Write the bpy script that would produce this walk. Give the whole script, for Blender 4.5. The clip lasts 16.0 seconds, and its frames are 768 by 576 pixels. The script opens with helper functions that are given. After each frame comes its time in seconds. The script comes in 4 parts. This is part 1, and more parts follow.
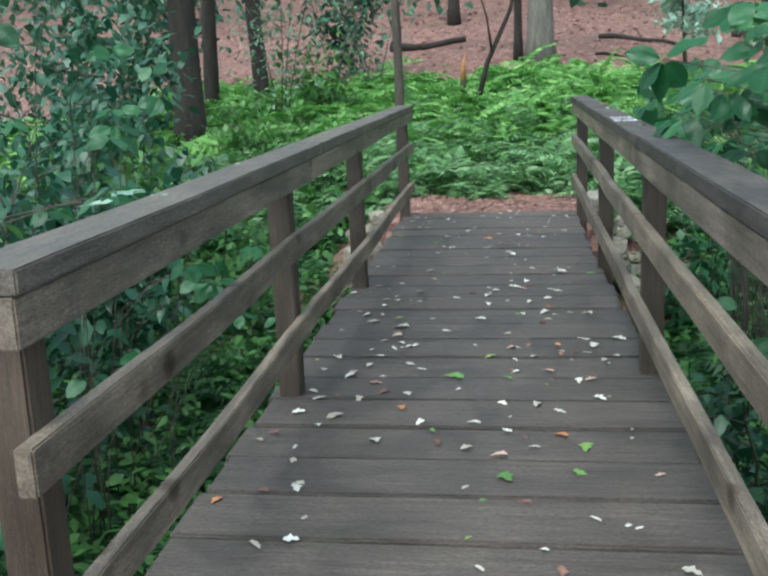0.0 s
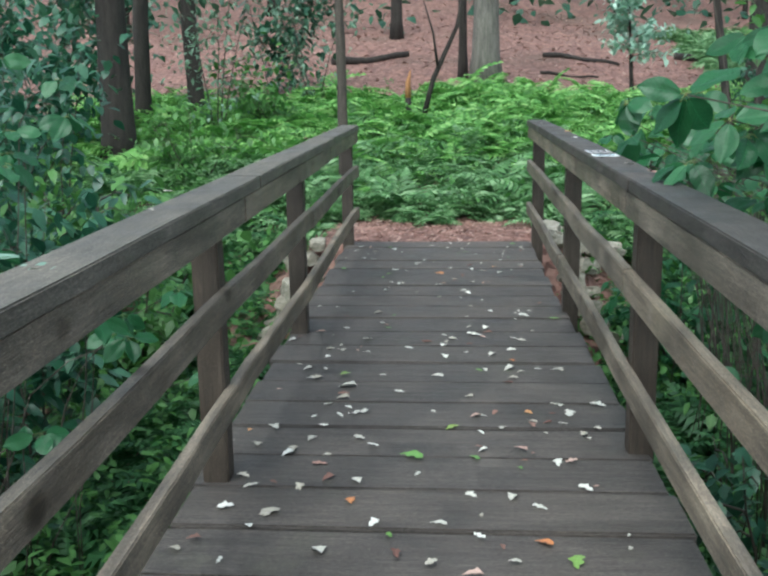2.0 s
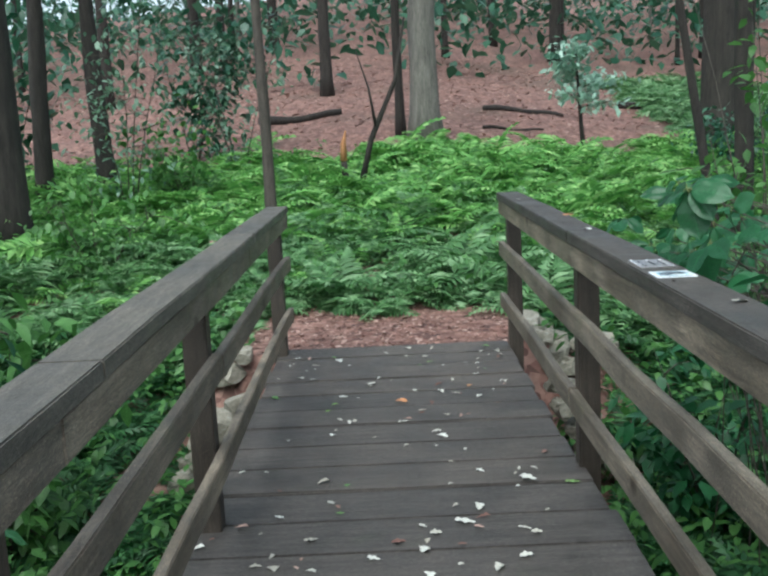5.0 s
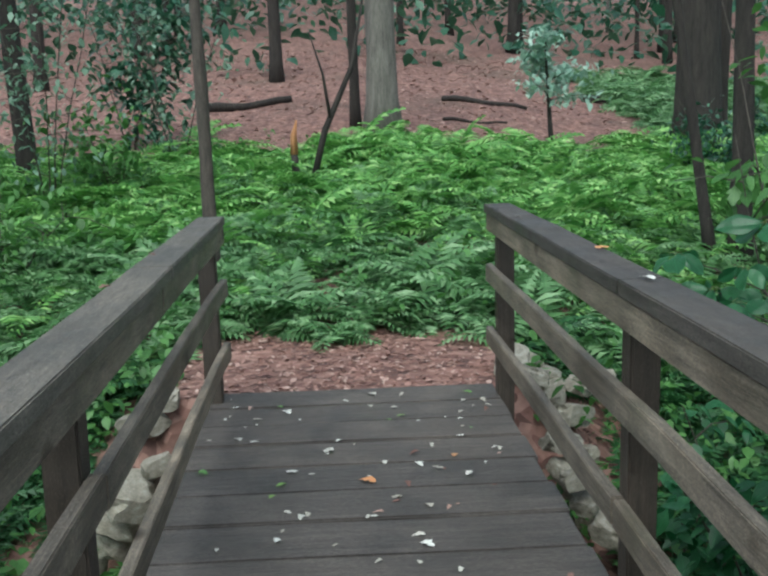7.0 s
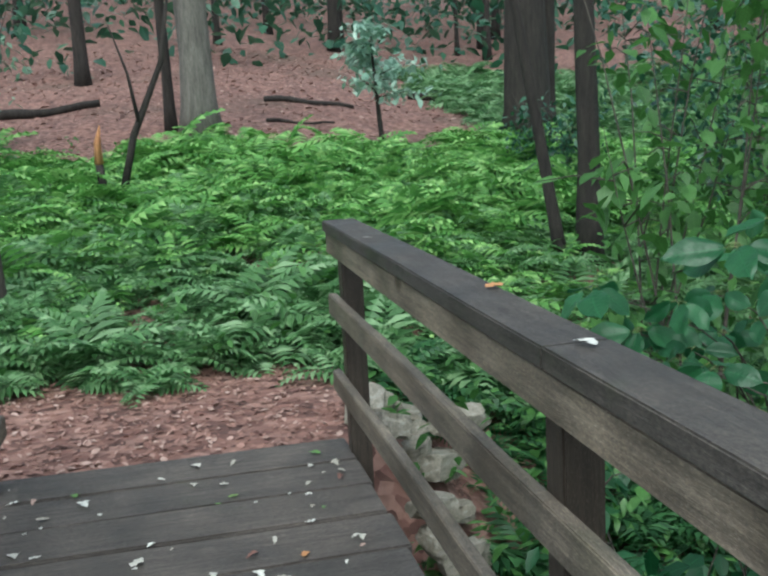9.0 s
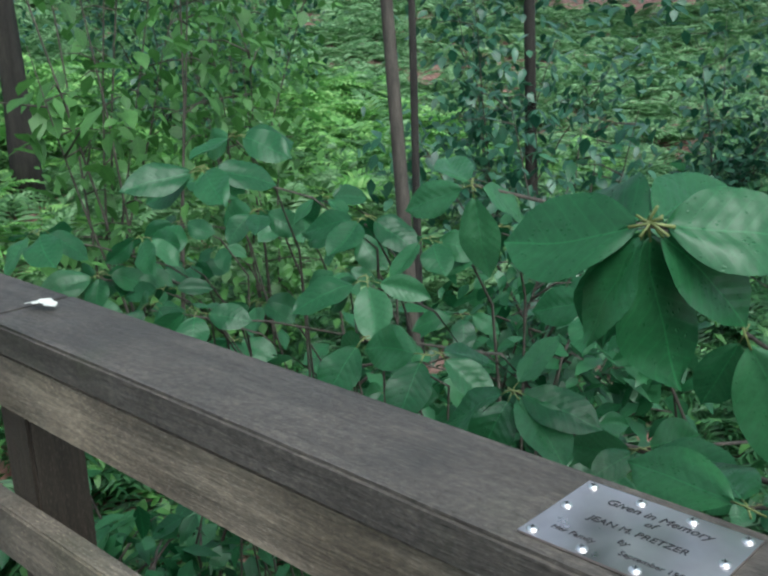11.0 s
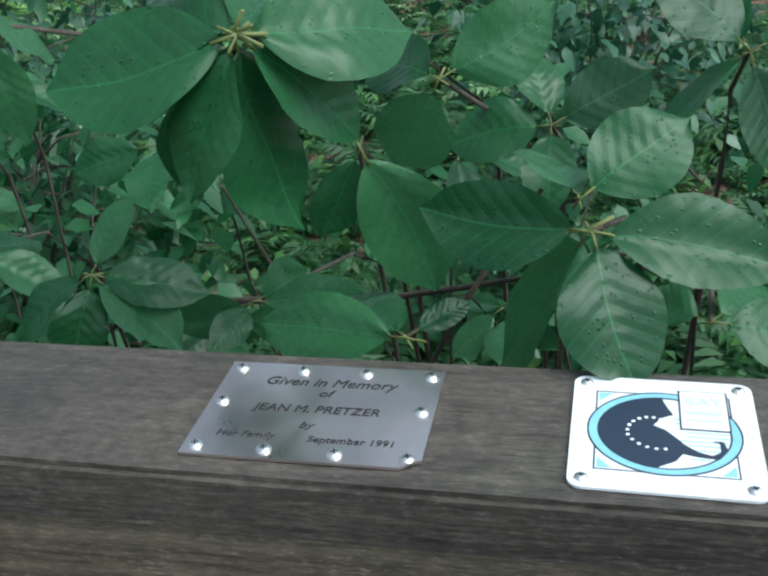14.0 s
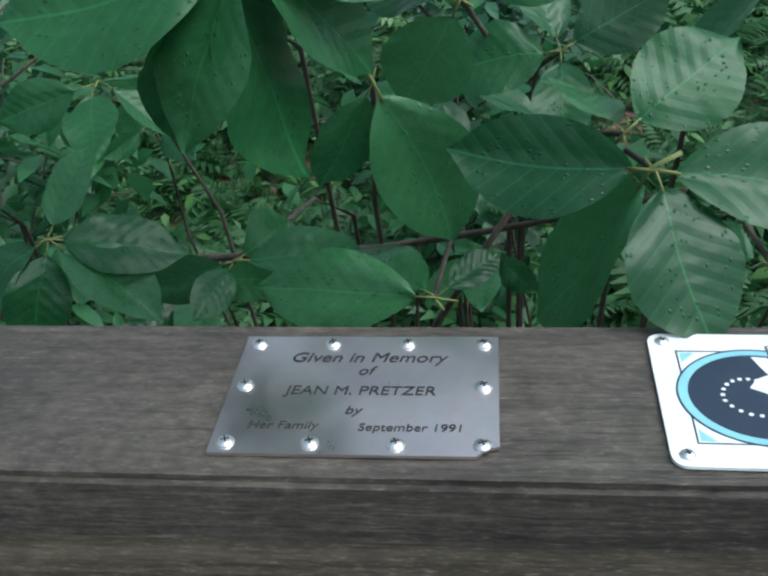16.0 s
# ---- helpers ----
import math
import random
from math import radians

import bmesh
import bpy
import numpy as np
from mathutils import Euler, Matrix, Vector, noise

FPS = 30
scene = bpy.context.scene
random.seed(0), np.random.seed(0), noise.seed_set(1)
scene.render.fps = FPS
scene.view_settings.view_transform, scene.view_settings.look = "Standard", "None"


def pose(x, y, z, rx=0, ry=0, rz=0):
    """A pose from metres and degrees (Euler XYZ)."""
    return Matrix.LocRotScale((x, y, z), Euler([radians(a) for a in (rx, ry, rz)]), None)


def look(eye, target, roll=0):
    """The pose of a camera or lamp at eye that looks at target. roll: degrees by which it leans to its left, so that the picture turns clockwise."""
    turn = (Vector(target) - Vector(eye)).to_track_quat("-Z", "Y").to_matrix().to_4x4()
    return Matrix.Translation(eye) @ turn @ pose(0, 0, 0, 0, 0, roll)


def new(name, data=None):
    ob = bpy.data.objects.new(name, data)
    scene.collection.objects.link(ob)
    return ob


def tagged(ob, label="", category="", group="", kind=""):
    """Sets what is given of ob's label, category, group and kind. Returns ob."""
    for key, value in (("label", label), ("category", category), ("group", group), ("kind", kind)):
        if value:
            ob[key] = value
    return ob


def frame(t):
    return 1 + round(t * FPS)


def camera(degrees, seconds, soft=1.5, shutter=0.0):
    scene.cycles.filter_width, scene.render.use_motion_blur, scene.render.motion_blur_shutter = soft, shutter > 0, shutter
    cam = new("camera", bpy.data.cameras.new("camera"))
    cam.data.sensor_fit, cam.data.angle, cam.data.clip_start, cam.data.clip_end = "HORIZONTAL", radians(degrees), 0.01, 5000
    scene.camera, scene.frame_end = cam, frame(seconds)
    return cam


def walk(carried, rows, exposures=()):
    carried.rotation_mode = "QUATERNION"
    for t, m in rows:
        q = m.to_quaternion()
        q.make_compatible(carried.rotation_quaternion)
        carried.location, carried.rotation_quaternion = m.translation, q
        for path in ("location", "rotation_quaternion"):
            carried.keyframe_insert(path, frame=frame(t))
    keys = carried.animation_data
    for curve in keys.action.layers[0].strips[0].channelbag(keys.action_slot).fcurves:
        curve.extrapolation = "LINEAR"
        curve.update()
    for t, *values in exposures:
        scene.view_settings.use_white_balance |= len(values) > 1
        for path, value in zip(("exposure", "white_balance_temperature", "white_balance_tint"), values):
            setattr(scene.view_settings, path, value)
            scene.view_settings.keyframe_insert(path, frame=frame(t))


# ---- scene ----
EXPOSURE = 1.37
cam = camera(44, 16.0, soft=2.5)
PATH = [
    (0, (0.249, -8.457, 1.299), (-0.029, -6.528, 0.848), -2.4),
    (0.5, (0.219, -8.371, 1.322), (-0.028, -6.441, 0.861), -1.9),
    (1, (0.156, -8.259, 1.343), (-0.04, -6.323, 0.882), -1.0),
    (1.5, (0.121, -8.075, 1.336), (-0.035, -6.132, 0.889), -0.5),
    (2, (0.127, -7.82, 1.34), (-0.018, -5.872, 0.909), -0.8),
    (2.5, (0.128, -7.551, 1.358), (-0.009, -5.6, 0.94), -1.2),
    (3, (0.076, -7.33, 1.365), (-0.036, -5.371, 0.976), -0.9),
    (3.5, (0.019, -7.094, 1.388), (-0.066, -5.13, 1.017), -0.3),
    (4, (-0.002, -6.791, 1.385), (-0.073, -4.823, 1.036), -0.1),
    (4.2, (0.008, -6.668, 1.39), (-0.056, -4.696, 1.059), -1.4),
    (6.3, (-0.025, -5.45, 1.477), (0.01, -3.477, 1.151), -2.1),
    (6.5, (-0.039, -5.32, 1.478), (0.012, -3.349, 1.143), -1.7),
    (7, (-0.057, -4.987, 1.459), (0.036, -3.021, 1.106), -1.5),
    (7.5, (-0.034, -4.724, 1.461), (0.087, -2.762, 1.093), -1.9),
    (8, (-0.008, -4.442, 1.461), (0.146, -2.483, 1.091), -2.0),
    (8.2, (0.001, -4.342, 1.458), (0.191, -2.386, 1.09), -2.2),
    (10.3, (0.168, -3.74, 1.404), (1.221, -2.092, 0.988), -0.4),
    (10.7, (0.186, -3.724, 1.394), (1.437, -2.236, 0.926), 0.6),
    (11, (0.195, -3.717, 1.391), (1.571, -2.376, 0.836), -2.2),
    (11.5, (0.198, -3.713, 1.388), (1.769, -2.667, 0.725), -2.1),
    (12, (0.199, -3.719, 1.392), (1.861, -2.91, 0.628), -2.2),
    (12.5, (0.199, -3.706, 1.394), (1.899, -3.074, 0.551), -2.4),
    (13, (0.204, -3.667, 1.41), (1.901, -3.177, 0.473), -2.5),
    (13.5, (0.242, -3.625, 1.391), (1.942, -3.172, 0.439), -3.4),
    (14, (0.305, -3.573, 1.349), (2.027, -3.142, 0.427), -4.8),
    (14.5, (0.35, -3.538, 1.323), (2.074, -3.166, 0.379), -5.4),
    (15, (0.368, -3.517, 1.315), (2.082, -3.186, 0.34), -5.7),
    (15.5, (0.37, -3.496, 1.317), (2.074, -3.207, 0.311), -5.4),
    (16, (0.374, -3.475, 1.325), (2.06, -3.247, 0.273), -4.3),
]
walk(cam, [(t, look(eye, target, roll)) for t, eye, target, roll in PATH], [(t, EXPOSURE + e, 5900, -1.0) for t, e in ((0, 0.31), (4, 0.22), (6.5, -0.04), (10.3, 0.05), (11.3, 0.17), (13.2, 0.14), (14.4, 0.0), (16, -0.06))])

# ---- light ----
world = bpy.data.worlds.new("overcast_sky")
scene.world = world
world.use_nodes = True
wn = world.node_tree.nodes
sky = wn.new("ShaderNodeTexSky")
sky.sky_type, sky.sun_disc = "NISHITA", False
sky.sun_elevation, sky.sun_rotation = radians(58), radians(200)
sky.air_density, sky.dust_density, sky.ozone_density = 1.0, 3.0, 1.0
grey, haze = wn.new("ShaderNodeRGBToBW"), wn.new("ShaderNodeMix")
haze.data_type = "RGBA"
haze.inputs[0].default_value = 0.6  # cloud cover
world.node_tree.links.new(sky.outputs[0], grey.inputs[0])
world.node_tree.links.new(sky.outputs[0], haze.inputs[6])
world.node_tree.links.new(grey.outputs[0], haze.inputs[7])
world.node_tree.links.new(haze.outputs[2], wn["Background"].inputs[0])
wn["Background"].inputs[1].default_value = 0.112
sun = new("sun", bpy.data.lights.new("sun", "SUN"))
sun.data.energy, sun.data.angle, sun.data.color = 0.55, radians(50), (1.0, 0.96, 0.9)
sun.matrix_world = look((-6, -16, 30), (0, 0, 0))


rng = np.random.default_rng(7)


# ---- materials ----
def material(name):
    m = bpy.data.materials.new(name)
    m.use_nodes = True
    return m, m.node_tree.nodes, m.node_tree.links, m.node_tree.nodes["Principled BSDF"]


def ramp(n, l, source, stops):
    r = n.new("ShaderNodeValToRGB")
    l.new(source, r.inputs[0])
    e = r.color_ramp.elements
    while len(e) < len(stops):
        e.new(0.5)
    for el, (p, c) in zip(e, stops):
        el.position, el.color = p, (*c, 1)
    return r.outputs[0]


def blend(n, l, kind, fac, a, b):
    x = n.new("ShaderNodeMix")
    x.data_type, x.blend_type = "RGBA", kind
    for sock, v in ((x.inputs[0], fac), (x.inputs[6], a), (x.inputs[7], b)):
        if isinstance(v, (int, float)):
            sock.default_value = v
        elif isinstance(v, tuple):
            sock.default_value = (*v, 1)
        else:
            l.new(v, sock)
    return x.outputs[2]


def calc(n, l, op, a, b=0.0):
    x = n.new("ShaderNodeMath")
    x.operation = op
    for sock, v in zip(x.inputs, (a, b)):
        if isinstance(v, (int, float)):
            sock.default_value = v
        else:
            l.new(v, sock)
    return x.outputs[0]


def noise_tex(n, l, scale, stretch=(1, 1, 1), detail=5, rough=0.6):
    tc, mp, t = n.new("ShaderNodeTexCoord"), n.new("ShaderNodeMapping"), n.new("ShaderNodeTexNoise")
    mp.inputs["Scale"].default_value = stretch
    t.inputs["Scale"].default_value, t.inputs["Detail"].default_value, t.inputs["Roughness"].default_value = scale, detail, rough
    l.new(tc.outputs["Object"], mp.inputs[0])
    l.new(mp.outputs[0], t.inputs["Vector"])
    return t.outputs[0]


def bump(n, l, p, height, strength, distance):
    b = n.new("ShaderNodeBump")
    b.inputs["Strength"].default_value, b.inputs["Distance"].default_value = strength, distance
    l.new(height, b.inputs["Height"])
    l.new(b.outputs[0], p.inputs["Normal"])


def wood(name, dark, light, stretch, moss=0.0, rough=0.55, knots=False, worn=0.0):
    m, n, l, p = material(name)
    info = n.new("ShaderNodeObjectInfo")
    grain = noise_tex(n, l, 9.0, stretch, 8, 0.7)
    fine = noise_tex(n, l, 40.0, stretch, 4, 0.7)
    stain = noise_tex(n, l, 3.2, (1, 1, 1), 6, 0.65)
    c = ramp(n, l, grain, [(0.28, dark), (0.52, tuple((a + b) / 2 for a, b in zip(dark, light))), (0.75, light)])
    c = blend(n, l, "MULTIPLY", 0.75, c, ramp(n, l, stain, [(0.3, (0.45, 0.43, 0.42)), (0.66, (1.35, 1.32, 1.27))]))
    c = blend(n, l, "MULTIPLY", 0.6, c, ramp(n, l, fine, [(0.3, (0.45, 0.44, 0.43)), (0.65, (1.15, 1.15, 1.15))]))
    c = blend(n, l, "MULTIPLY", 1.0, c, ramp(n, l, info.outputs["Random"], [(0, (0.8, 0.8, 0.82)), (1, (1.12, 1.08, 1.05))]))
    fleck = ramp(n, l, noise_tex(n, l, 210.0, tuple(v ** 0.55 for v in stretch), 4, 0.7), [(0.54, (0, 0, 0)), (0.70, (0.6, 0.6, 0.6))])
    c = blend(n, l, "MIX", fleck, c, tuple(min(1, v * 1.7) for v in light))
    if worn:
        pits = noise_tex(n, l, 95.0, tuple(v ** 0.3 for v in stretch), 6, 0.75)
        c = blend(n, l, "MULTIPLY", worn, c, ramp(n, l, pits, [(0.38, (0.35, 0.34, 0.32)), (0.5, (1, 1, 1)), (0.66, (1.9, 1.85, 1.7))]))
    if knots:
        tc, mp, vo = n.new("ShaderNodeTexCoord"), n.new("ShaderNodeMapping"), n.new("ShaderNodeTexVoronoi")
        mp.inputs["Scale"].default_value = (1, 0.7, 1)
        vo.inputs["Scale"].default_value = 4.0
        l.new(tc.outputs["Object"], mp.inputs[0])
        l.new(mp.outputs[0], vo.inputs["Vector"])
        c = blend(n, l, "MULTIPLY", 1.0, c, ramp(n, l, vo.outputs["Distance"], [(0.05, (0.28, 0.24, 0.2)), (0.10, (0.5, 0.46, 0.42)), (0.15, (1, 1, 1))]))
        patch = noise_tex(n, l, 5.0, (1, 0.45, 1), 3, 0.55)
        c = blend(n, l, "MULTIPLY", 0.8, c, ramp(n, l, patch, [(0.36, (0.62, 0.6, 0.56)), (0.5, (1, 1, 1)), (0.64, (1.5, 1.47, 1.42))]))
    if moss:
        c = blend(n, l, "MIX", ramp(n, l, noise_tex(n, l, 1.1, (1, 1, 1), 5, 0.7), [(0.6, (0, 0, 0)), (0.75, (moss, moss, moss))]), c, (0.10, 0.12, 0.05))
    l.new(c, p.inputs["Base Color"])
    l.new(ramp(n, l, stain, [(0.3, (rough - 0.18,) * 3), (0.7, (rough + 0.2,) * 3)]), p.inputs["Roughness"])
    bump(n, l, p, blend(n, l, "MIX", 0.5, grain, fine), 0.8, 0.005)
    return m


def leaf_material(name, dark, light, under, rough=0.34, glow=0.3, veins=7.0, wet=False):
    m, n, l, p = material(name)
    geo, info, tc, sep = (n.new("ShaderNode" + k) for k in ("NewGeometry", "ObjectInfo", "TexCoord", "SeparateXYZ"))
    l.new(tc.outputs["UV"], sep.inputs[0])
    side = calc(n, l, "ABSOLUTE", calc(n, l, "SUBTRACT", sep.outputs[0], 0.5))
    wave = calc(n, l, "FRACT", calc(n, l, "MULTIPLY", calc(n, l, "SUBTRACT", sep.outputs[1], calc(n, l, "MULTIPLY", side, 0.55)), veins))
    vein = calc(n, l, "ABSOLUTE", calc(n, l, "SUBTRACT", wave, 0.5))
    rib = calc(n, l, "LESS_THAN", side, 0.010)
    rnd = calc(n, l, "FRACT", calc(n, l, "ADD", geo.outputs["Random Per Island"], info.outputs["Random"]))
    c = ramp(n, l, rnd, [(0.0, dark), (0.6, light), (1.0, under)])
    c = blend(n, l, "MULTIPLY", 0.5, c, ramp(n, l, noise_tex(n, l, 24.0), [(0.3, (0.55, 0.6, 0.55)), (0.65, (1.1, 1.1, 1.1))]))
    if veins:
        c = blend(n, l, "MIX", calc(n, l, "MULTIPLY", ramp(n, l, vein, [(0.40, (0, 0, 0)), (0.5, (1, 1, 1))]), 0.22), c, tuple(min(1, 1.7 * v) for v in light))
        c = blend(n, l, "MIX", calc(n, l, "MULTIPLY", rib, 0.35), c, tuple(min(1, 2.2 * v) for v in light))
        relief = calc(n, l, "MULTIPLY", ramp(n, l, vein, [(0.0, (1, 1, 1)), (0.5, (0, 0, 0))]), 0.32)
        if wet:
            drops = n.new("ShaderNodeTexVoronoi")
            drops.inputs["Scale"].default_value = 22.0
            l.new(tc.outputs["UV"], drops.inputs["Vector"])
            part_of = n.new("ShaderNodeSeparateColor")
            l.new(drops.outputs["Color"], part_of.inputs[0])
            bead = calc(n, l, "MULTIPLY", ramp(n, l, drops.outputs["Distance"], [(0.0, (1, 1, 1)), (0.34, (0, 0, 0))]), calc(n, l, "GREATER_THAN", part_of.outputs[0], 0.66))
            relief = calc(n, l, "ADD", relief, calc(n, l, "MULTIPLY", bead, 0.8))
        bump(n, l, p, relief, 0.75, 0.0012)
        p.inputs["Specular IOR Level"].default_value = 0.5
    l.new(c, p.inputs["Base Color"])
    r = rough
    if wet:
        r = blend(n, l, "MIX", bead, ramp(n, l, noise_tex(n, l, 3.0, (1, 1, 1), 3), [(0.35, (rough + 0.12,) * 3), (0.65, (rough,) * 3)]), (0.06, 0.06, 0.06))
        l.new(r, p.inputs["Roughness"])
    else:
        p.inputs["Roughness"].default_value = r
    t, mix = n.new("ShaderNodeBsdfTranslucent"), n.new("ShaderNodeMixShader")
    l.new(c, t.inputs[0])
    mix.inputs[0].default_value = glow
    l.new(p.outputs[0], mix.inputs[1])
    l.new(t.outputs[0], mix.inputs[2])
    l.new(mix.outputs[0], n["Material Output"].inputs[0])
    return m


def mottled(name, stops, scale, rough=0.8, relief=0.02, stretch=(1, 1, 1), metal=0.0, strength=0.6):
    m, n, l, p = material(name)
    a, b = noise_tex(n, l, scale, stretch, 8, 0.7), noise_tex(n, l, scale * 6, stretch, 4, 0.6)
    c = ramp(n, l, a, stops)
    c = blend(n, l, "MULTIPLY", 0.6, c, ramp(n, l, b, [(0.3, (0.5, 0.5, 0.5)), (0.65, (1.15, 1.15, 1.15))]))
    l.new(c, p.inputs["Base Color"])
    p.inputs["Roughness"].default_value, p.inputs["Metallic"].default_value = rough, metal
    bump(n, l, p, blend(n, l, "MIX", 0.5, a, b), strength, relief)
    return m


def plain(name, colour, rough=0.5, metal=0.0):
    m, n, l, p = material(name)
    l.new(ramp(n, l, noise_tex(n, l, 60.0), [(0.3, tuple(0.85 * v for v in colour)), (0.7, colour)]), p.inputs["Base Color"])
    p.inputs["Roughness"].default_value, p.inputs["Metallic"].default_value = rough, metal
    return m


M_DECK = wood("wet_deck_boards", (0.047, 0.042, 0.039), (0.125, 0.111, 0.102), (0.25, 4, 4), moss=0.22, rough=0.6, worn=0.5)
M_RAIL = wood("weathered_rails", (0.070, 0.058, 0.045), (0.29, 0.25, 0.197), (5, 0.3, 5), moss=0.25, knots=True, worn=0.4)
M_CAP = wood("weathered_cap", (0.032, 0.028, 0.025), (0.106, 0.095, 0.085), (5, 0.5, 5), moss=0.3, worn=0.55)
M_CAP_PALE = wood("pale_mossy_cap", (0.055, 0.050, 0.042), (0.185, 0.172, 0.148), (5, 0.5, 5), moss=0.45, worn=0.55)
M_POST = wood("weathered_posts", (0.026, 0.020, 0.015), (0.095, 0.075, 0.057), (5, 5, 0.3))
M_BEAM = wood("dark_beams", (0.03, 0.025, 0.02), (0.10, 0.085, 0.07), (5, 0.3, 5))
M_BIG = leaf_material("broad_leaves", (0.014, 0.080, 0.026), (0.034, 0.142, 0.050), (0.062, 0.195, 0.078), 0.27, 0.38, 8, True)
M_SHRUB = leaf_material("shrub_leaves", (0.016, 0.070, 0.038), (0.036, 0.120, 0.064), (0.085, 0.20, 0.115), 0.30, 0.3, 6)
M_BRIGHT = leaf_material("bright_leaves", (0.05, 0.14, 0.03), (0.09, 0.22, 0.05), (0.13, 0.3, 0.08), 0.45, 0.4, 6)
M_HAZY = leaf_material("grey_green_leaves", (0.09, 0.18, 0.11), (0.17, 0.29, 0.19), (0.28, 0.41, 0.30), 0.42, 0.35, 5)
M_PALE = leaf_material("pale_leaves", (0.22, 0.38, 0.28), (0.36, 0.53, 0.42), (0.5, 0.65, 0.55), 0.4, 0.3, 5)
# one fern in lit and dimmer greens: canopy light and shade set by colour
M_FERN_LIT = leaf_material("lit_fern_fronds", (0.08, 0.23, 0.045), (0.21, 0.46, 0.11), (0.40, 0.64, 0.22), 0.5, 0.35, 0)
M_FERN_DIM = leaf_material("dim_fern_fronds", (0.058, 0.150, 0.045), (0.155, 0.315, 0.118), (0.32, 0.49, 0.25), 0.45, 0.35, 0)
# darkest copy of the fern green, with shade mixed into the colour
M_FERN_SHADE = leaf_material("shade_tinted_fern_fronds", (0.022, 0.085, 0.026), (0.045, 0.145, 0.045), (0.075, 0.20, 0.065), 0.5, 0.35, 0)
M_LITTER = leaf_material("fallen_brown_leaves", (0.15, 0.07, 0.055), (0.31, 0.17, 0.135), (0.56, 0.40, 0.34), 0.7, 0.05, 4)
M_BARK = mottled("dark_bark", [(0.3, (0.010, 0.008, 0.007)), (0.7, (0.052, 0.043, 0.035))], 6.0, 0.9, 0.03, (3, 3, 0.5), strength=0.9)
M_GREY_BARK = mottled("grey_bark", [(0.3, (0.09, 0.082, 0.07)), (0.7, (0.23, 0.215, 0.185))], 5.0, 0.9, 0.03, (3, 3, 0.5), strength=0.8)
M_TWIG = mottled("twig_bark", [(0.3, (0.03, 0.025, 0.02)), (0.7, (0.11, 0.09, 0.07))], 14.0, 0.8, 0.006, (3, 3, 0.6))
M_STALK = plain("leaf_stalks", (0.17, 0.20, 0.06), 0.5)
M_STONE = mottled("pale_field_stone", [(0.25, (0.13, 0.12, 0.09)), (0.5, (0.32, 0.29, 0.23)), (0.75, (0.52, 0.49, 0.42))], 5.0, 0.8, 0.03)
M_SPLIT = mottled("fresh_split_wood", [(0.3, (0.35, 0.14, 0.05)), (0.7, (0.6, 0.3, 0.13))], 8.0, 0.8, 0.01, (4, 4, 0.5))
M_STEEL, _n, _l, _p = material("brushed_steel_plate")
_l.new(ramp(_n, _l, noise_tex(_n, _l, 18.0), [(0.3, (0.70, 0.61, 0.605)), (0.7, (0.88, 0.79, 0.78))]), _p.inputs["Base Color"])
_p.inputs["Metallic"].default_value = 1.0
_l.new(ramp(_n, _l, noise_tex(_n, _l, 25.0, (1, 1, 1)), [(0.35, (0.27,) * 3), (0.7, (0.40,) * 3)]), _p.inputs["Roughness"])
bump(_n, _l, _p, noise_tex(_n, _l, 11.0, (1, 1, 1), 1), 0.2, 0.005)
M_SCREW = plain("polished_screw", (0.95, 0.94, 0.92), 0.3, 1.0)
M_INK = plain("engraved_black", (0.025, 0.022, 0.025), 0.6)
M_WHITE = plain("white_enamel", (0.86, 0.88, 0.9), 0.3)
M_NAVY = plain("navy_print", (0.025, 0.04, 0.07), 0.35)
M_SKYBLUE = plain("light_blue_print", (0.30, 0.62, 0.75), 0.35)
M_RUST = plain("rusty_nail", (0.06, 0.05, 0.045), 0.6, 0.5)


def ground_material():
    m, n, l, p = material("forest_floor")
    a, b = noise_tex(n, l, 0.35, (1, 1, 1), 6), noise_tex(n, l, 3.0, (1, 1, 1), 8, 0.7)
    tc, v = n.new("ShaderNodeTexCoord"), n.new("ShaderNodeTexVoronoi")
    v.inputs["Scale"].default_value = 16.0
    l.new(tc.outputs["Object"], v.inputs["Vector"])
    sep = n.new("ShaderNodeSeparateColor")
    l.new(v.outputs["Color"], sep.inputs[0])
    chips = ramp(n, l, sep.outputs[0], [(0.0, (0.10, 0.05, 0.04)), (0.5, (0.24, 0.125, 0.10)), (1.0, (0.36, 0.22, 0.18))])
    c = blend(n, l, "MULTIPLY", 0.7, chips, ramp(n, l, b, [(0.3, (0.35, 0.3, 0.3)), (0.65, (1.1, 1.05, 1.0))]))
    c = blend(n, l, "MIX", ramp(n, l, a, [(0.52, (0, 0, 0)), (0.66, (0.5, 0.5, 0.5))]), c, (0.07, 0.055, 0.035))
    l.new(c, p.inputs["Base Color"])
    p.inputs["Roughness"].default_value = 0.85
    bump(n, l, p, blend(n, l, "MIX", 0.5, b, v.outputs["Distance"]), 0.9, 0.03)
    return m


M_GROUND = ground_material()


# ---- mesh helpers ----
def mesh_of(name, verts, faces, mat, uvs=None, smooth=True):
    me = bpy.data.meshes.new(name)
    me.from_pydata(verts, [], faces)
    if uvs is not None:
        me.uv_layers.new(name="UVMap").data.foreach_set("uv", np.asarray(uvs, dtype=np.float32).ravel())
    if smooth:
        me.polygons.foreach_set("use_smooth", [True] * len(me.polygons))
    me.materials.append(mat)
    me.update()
    return me


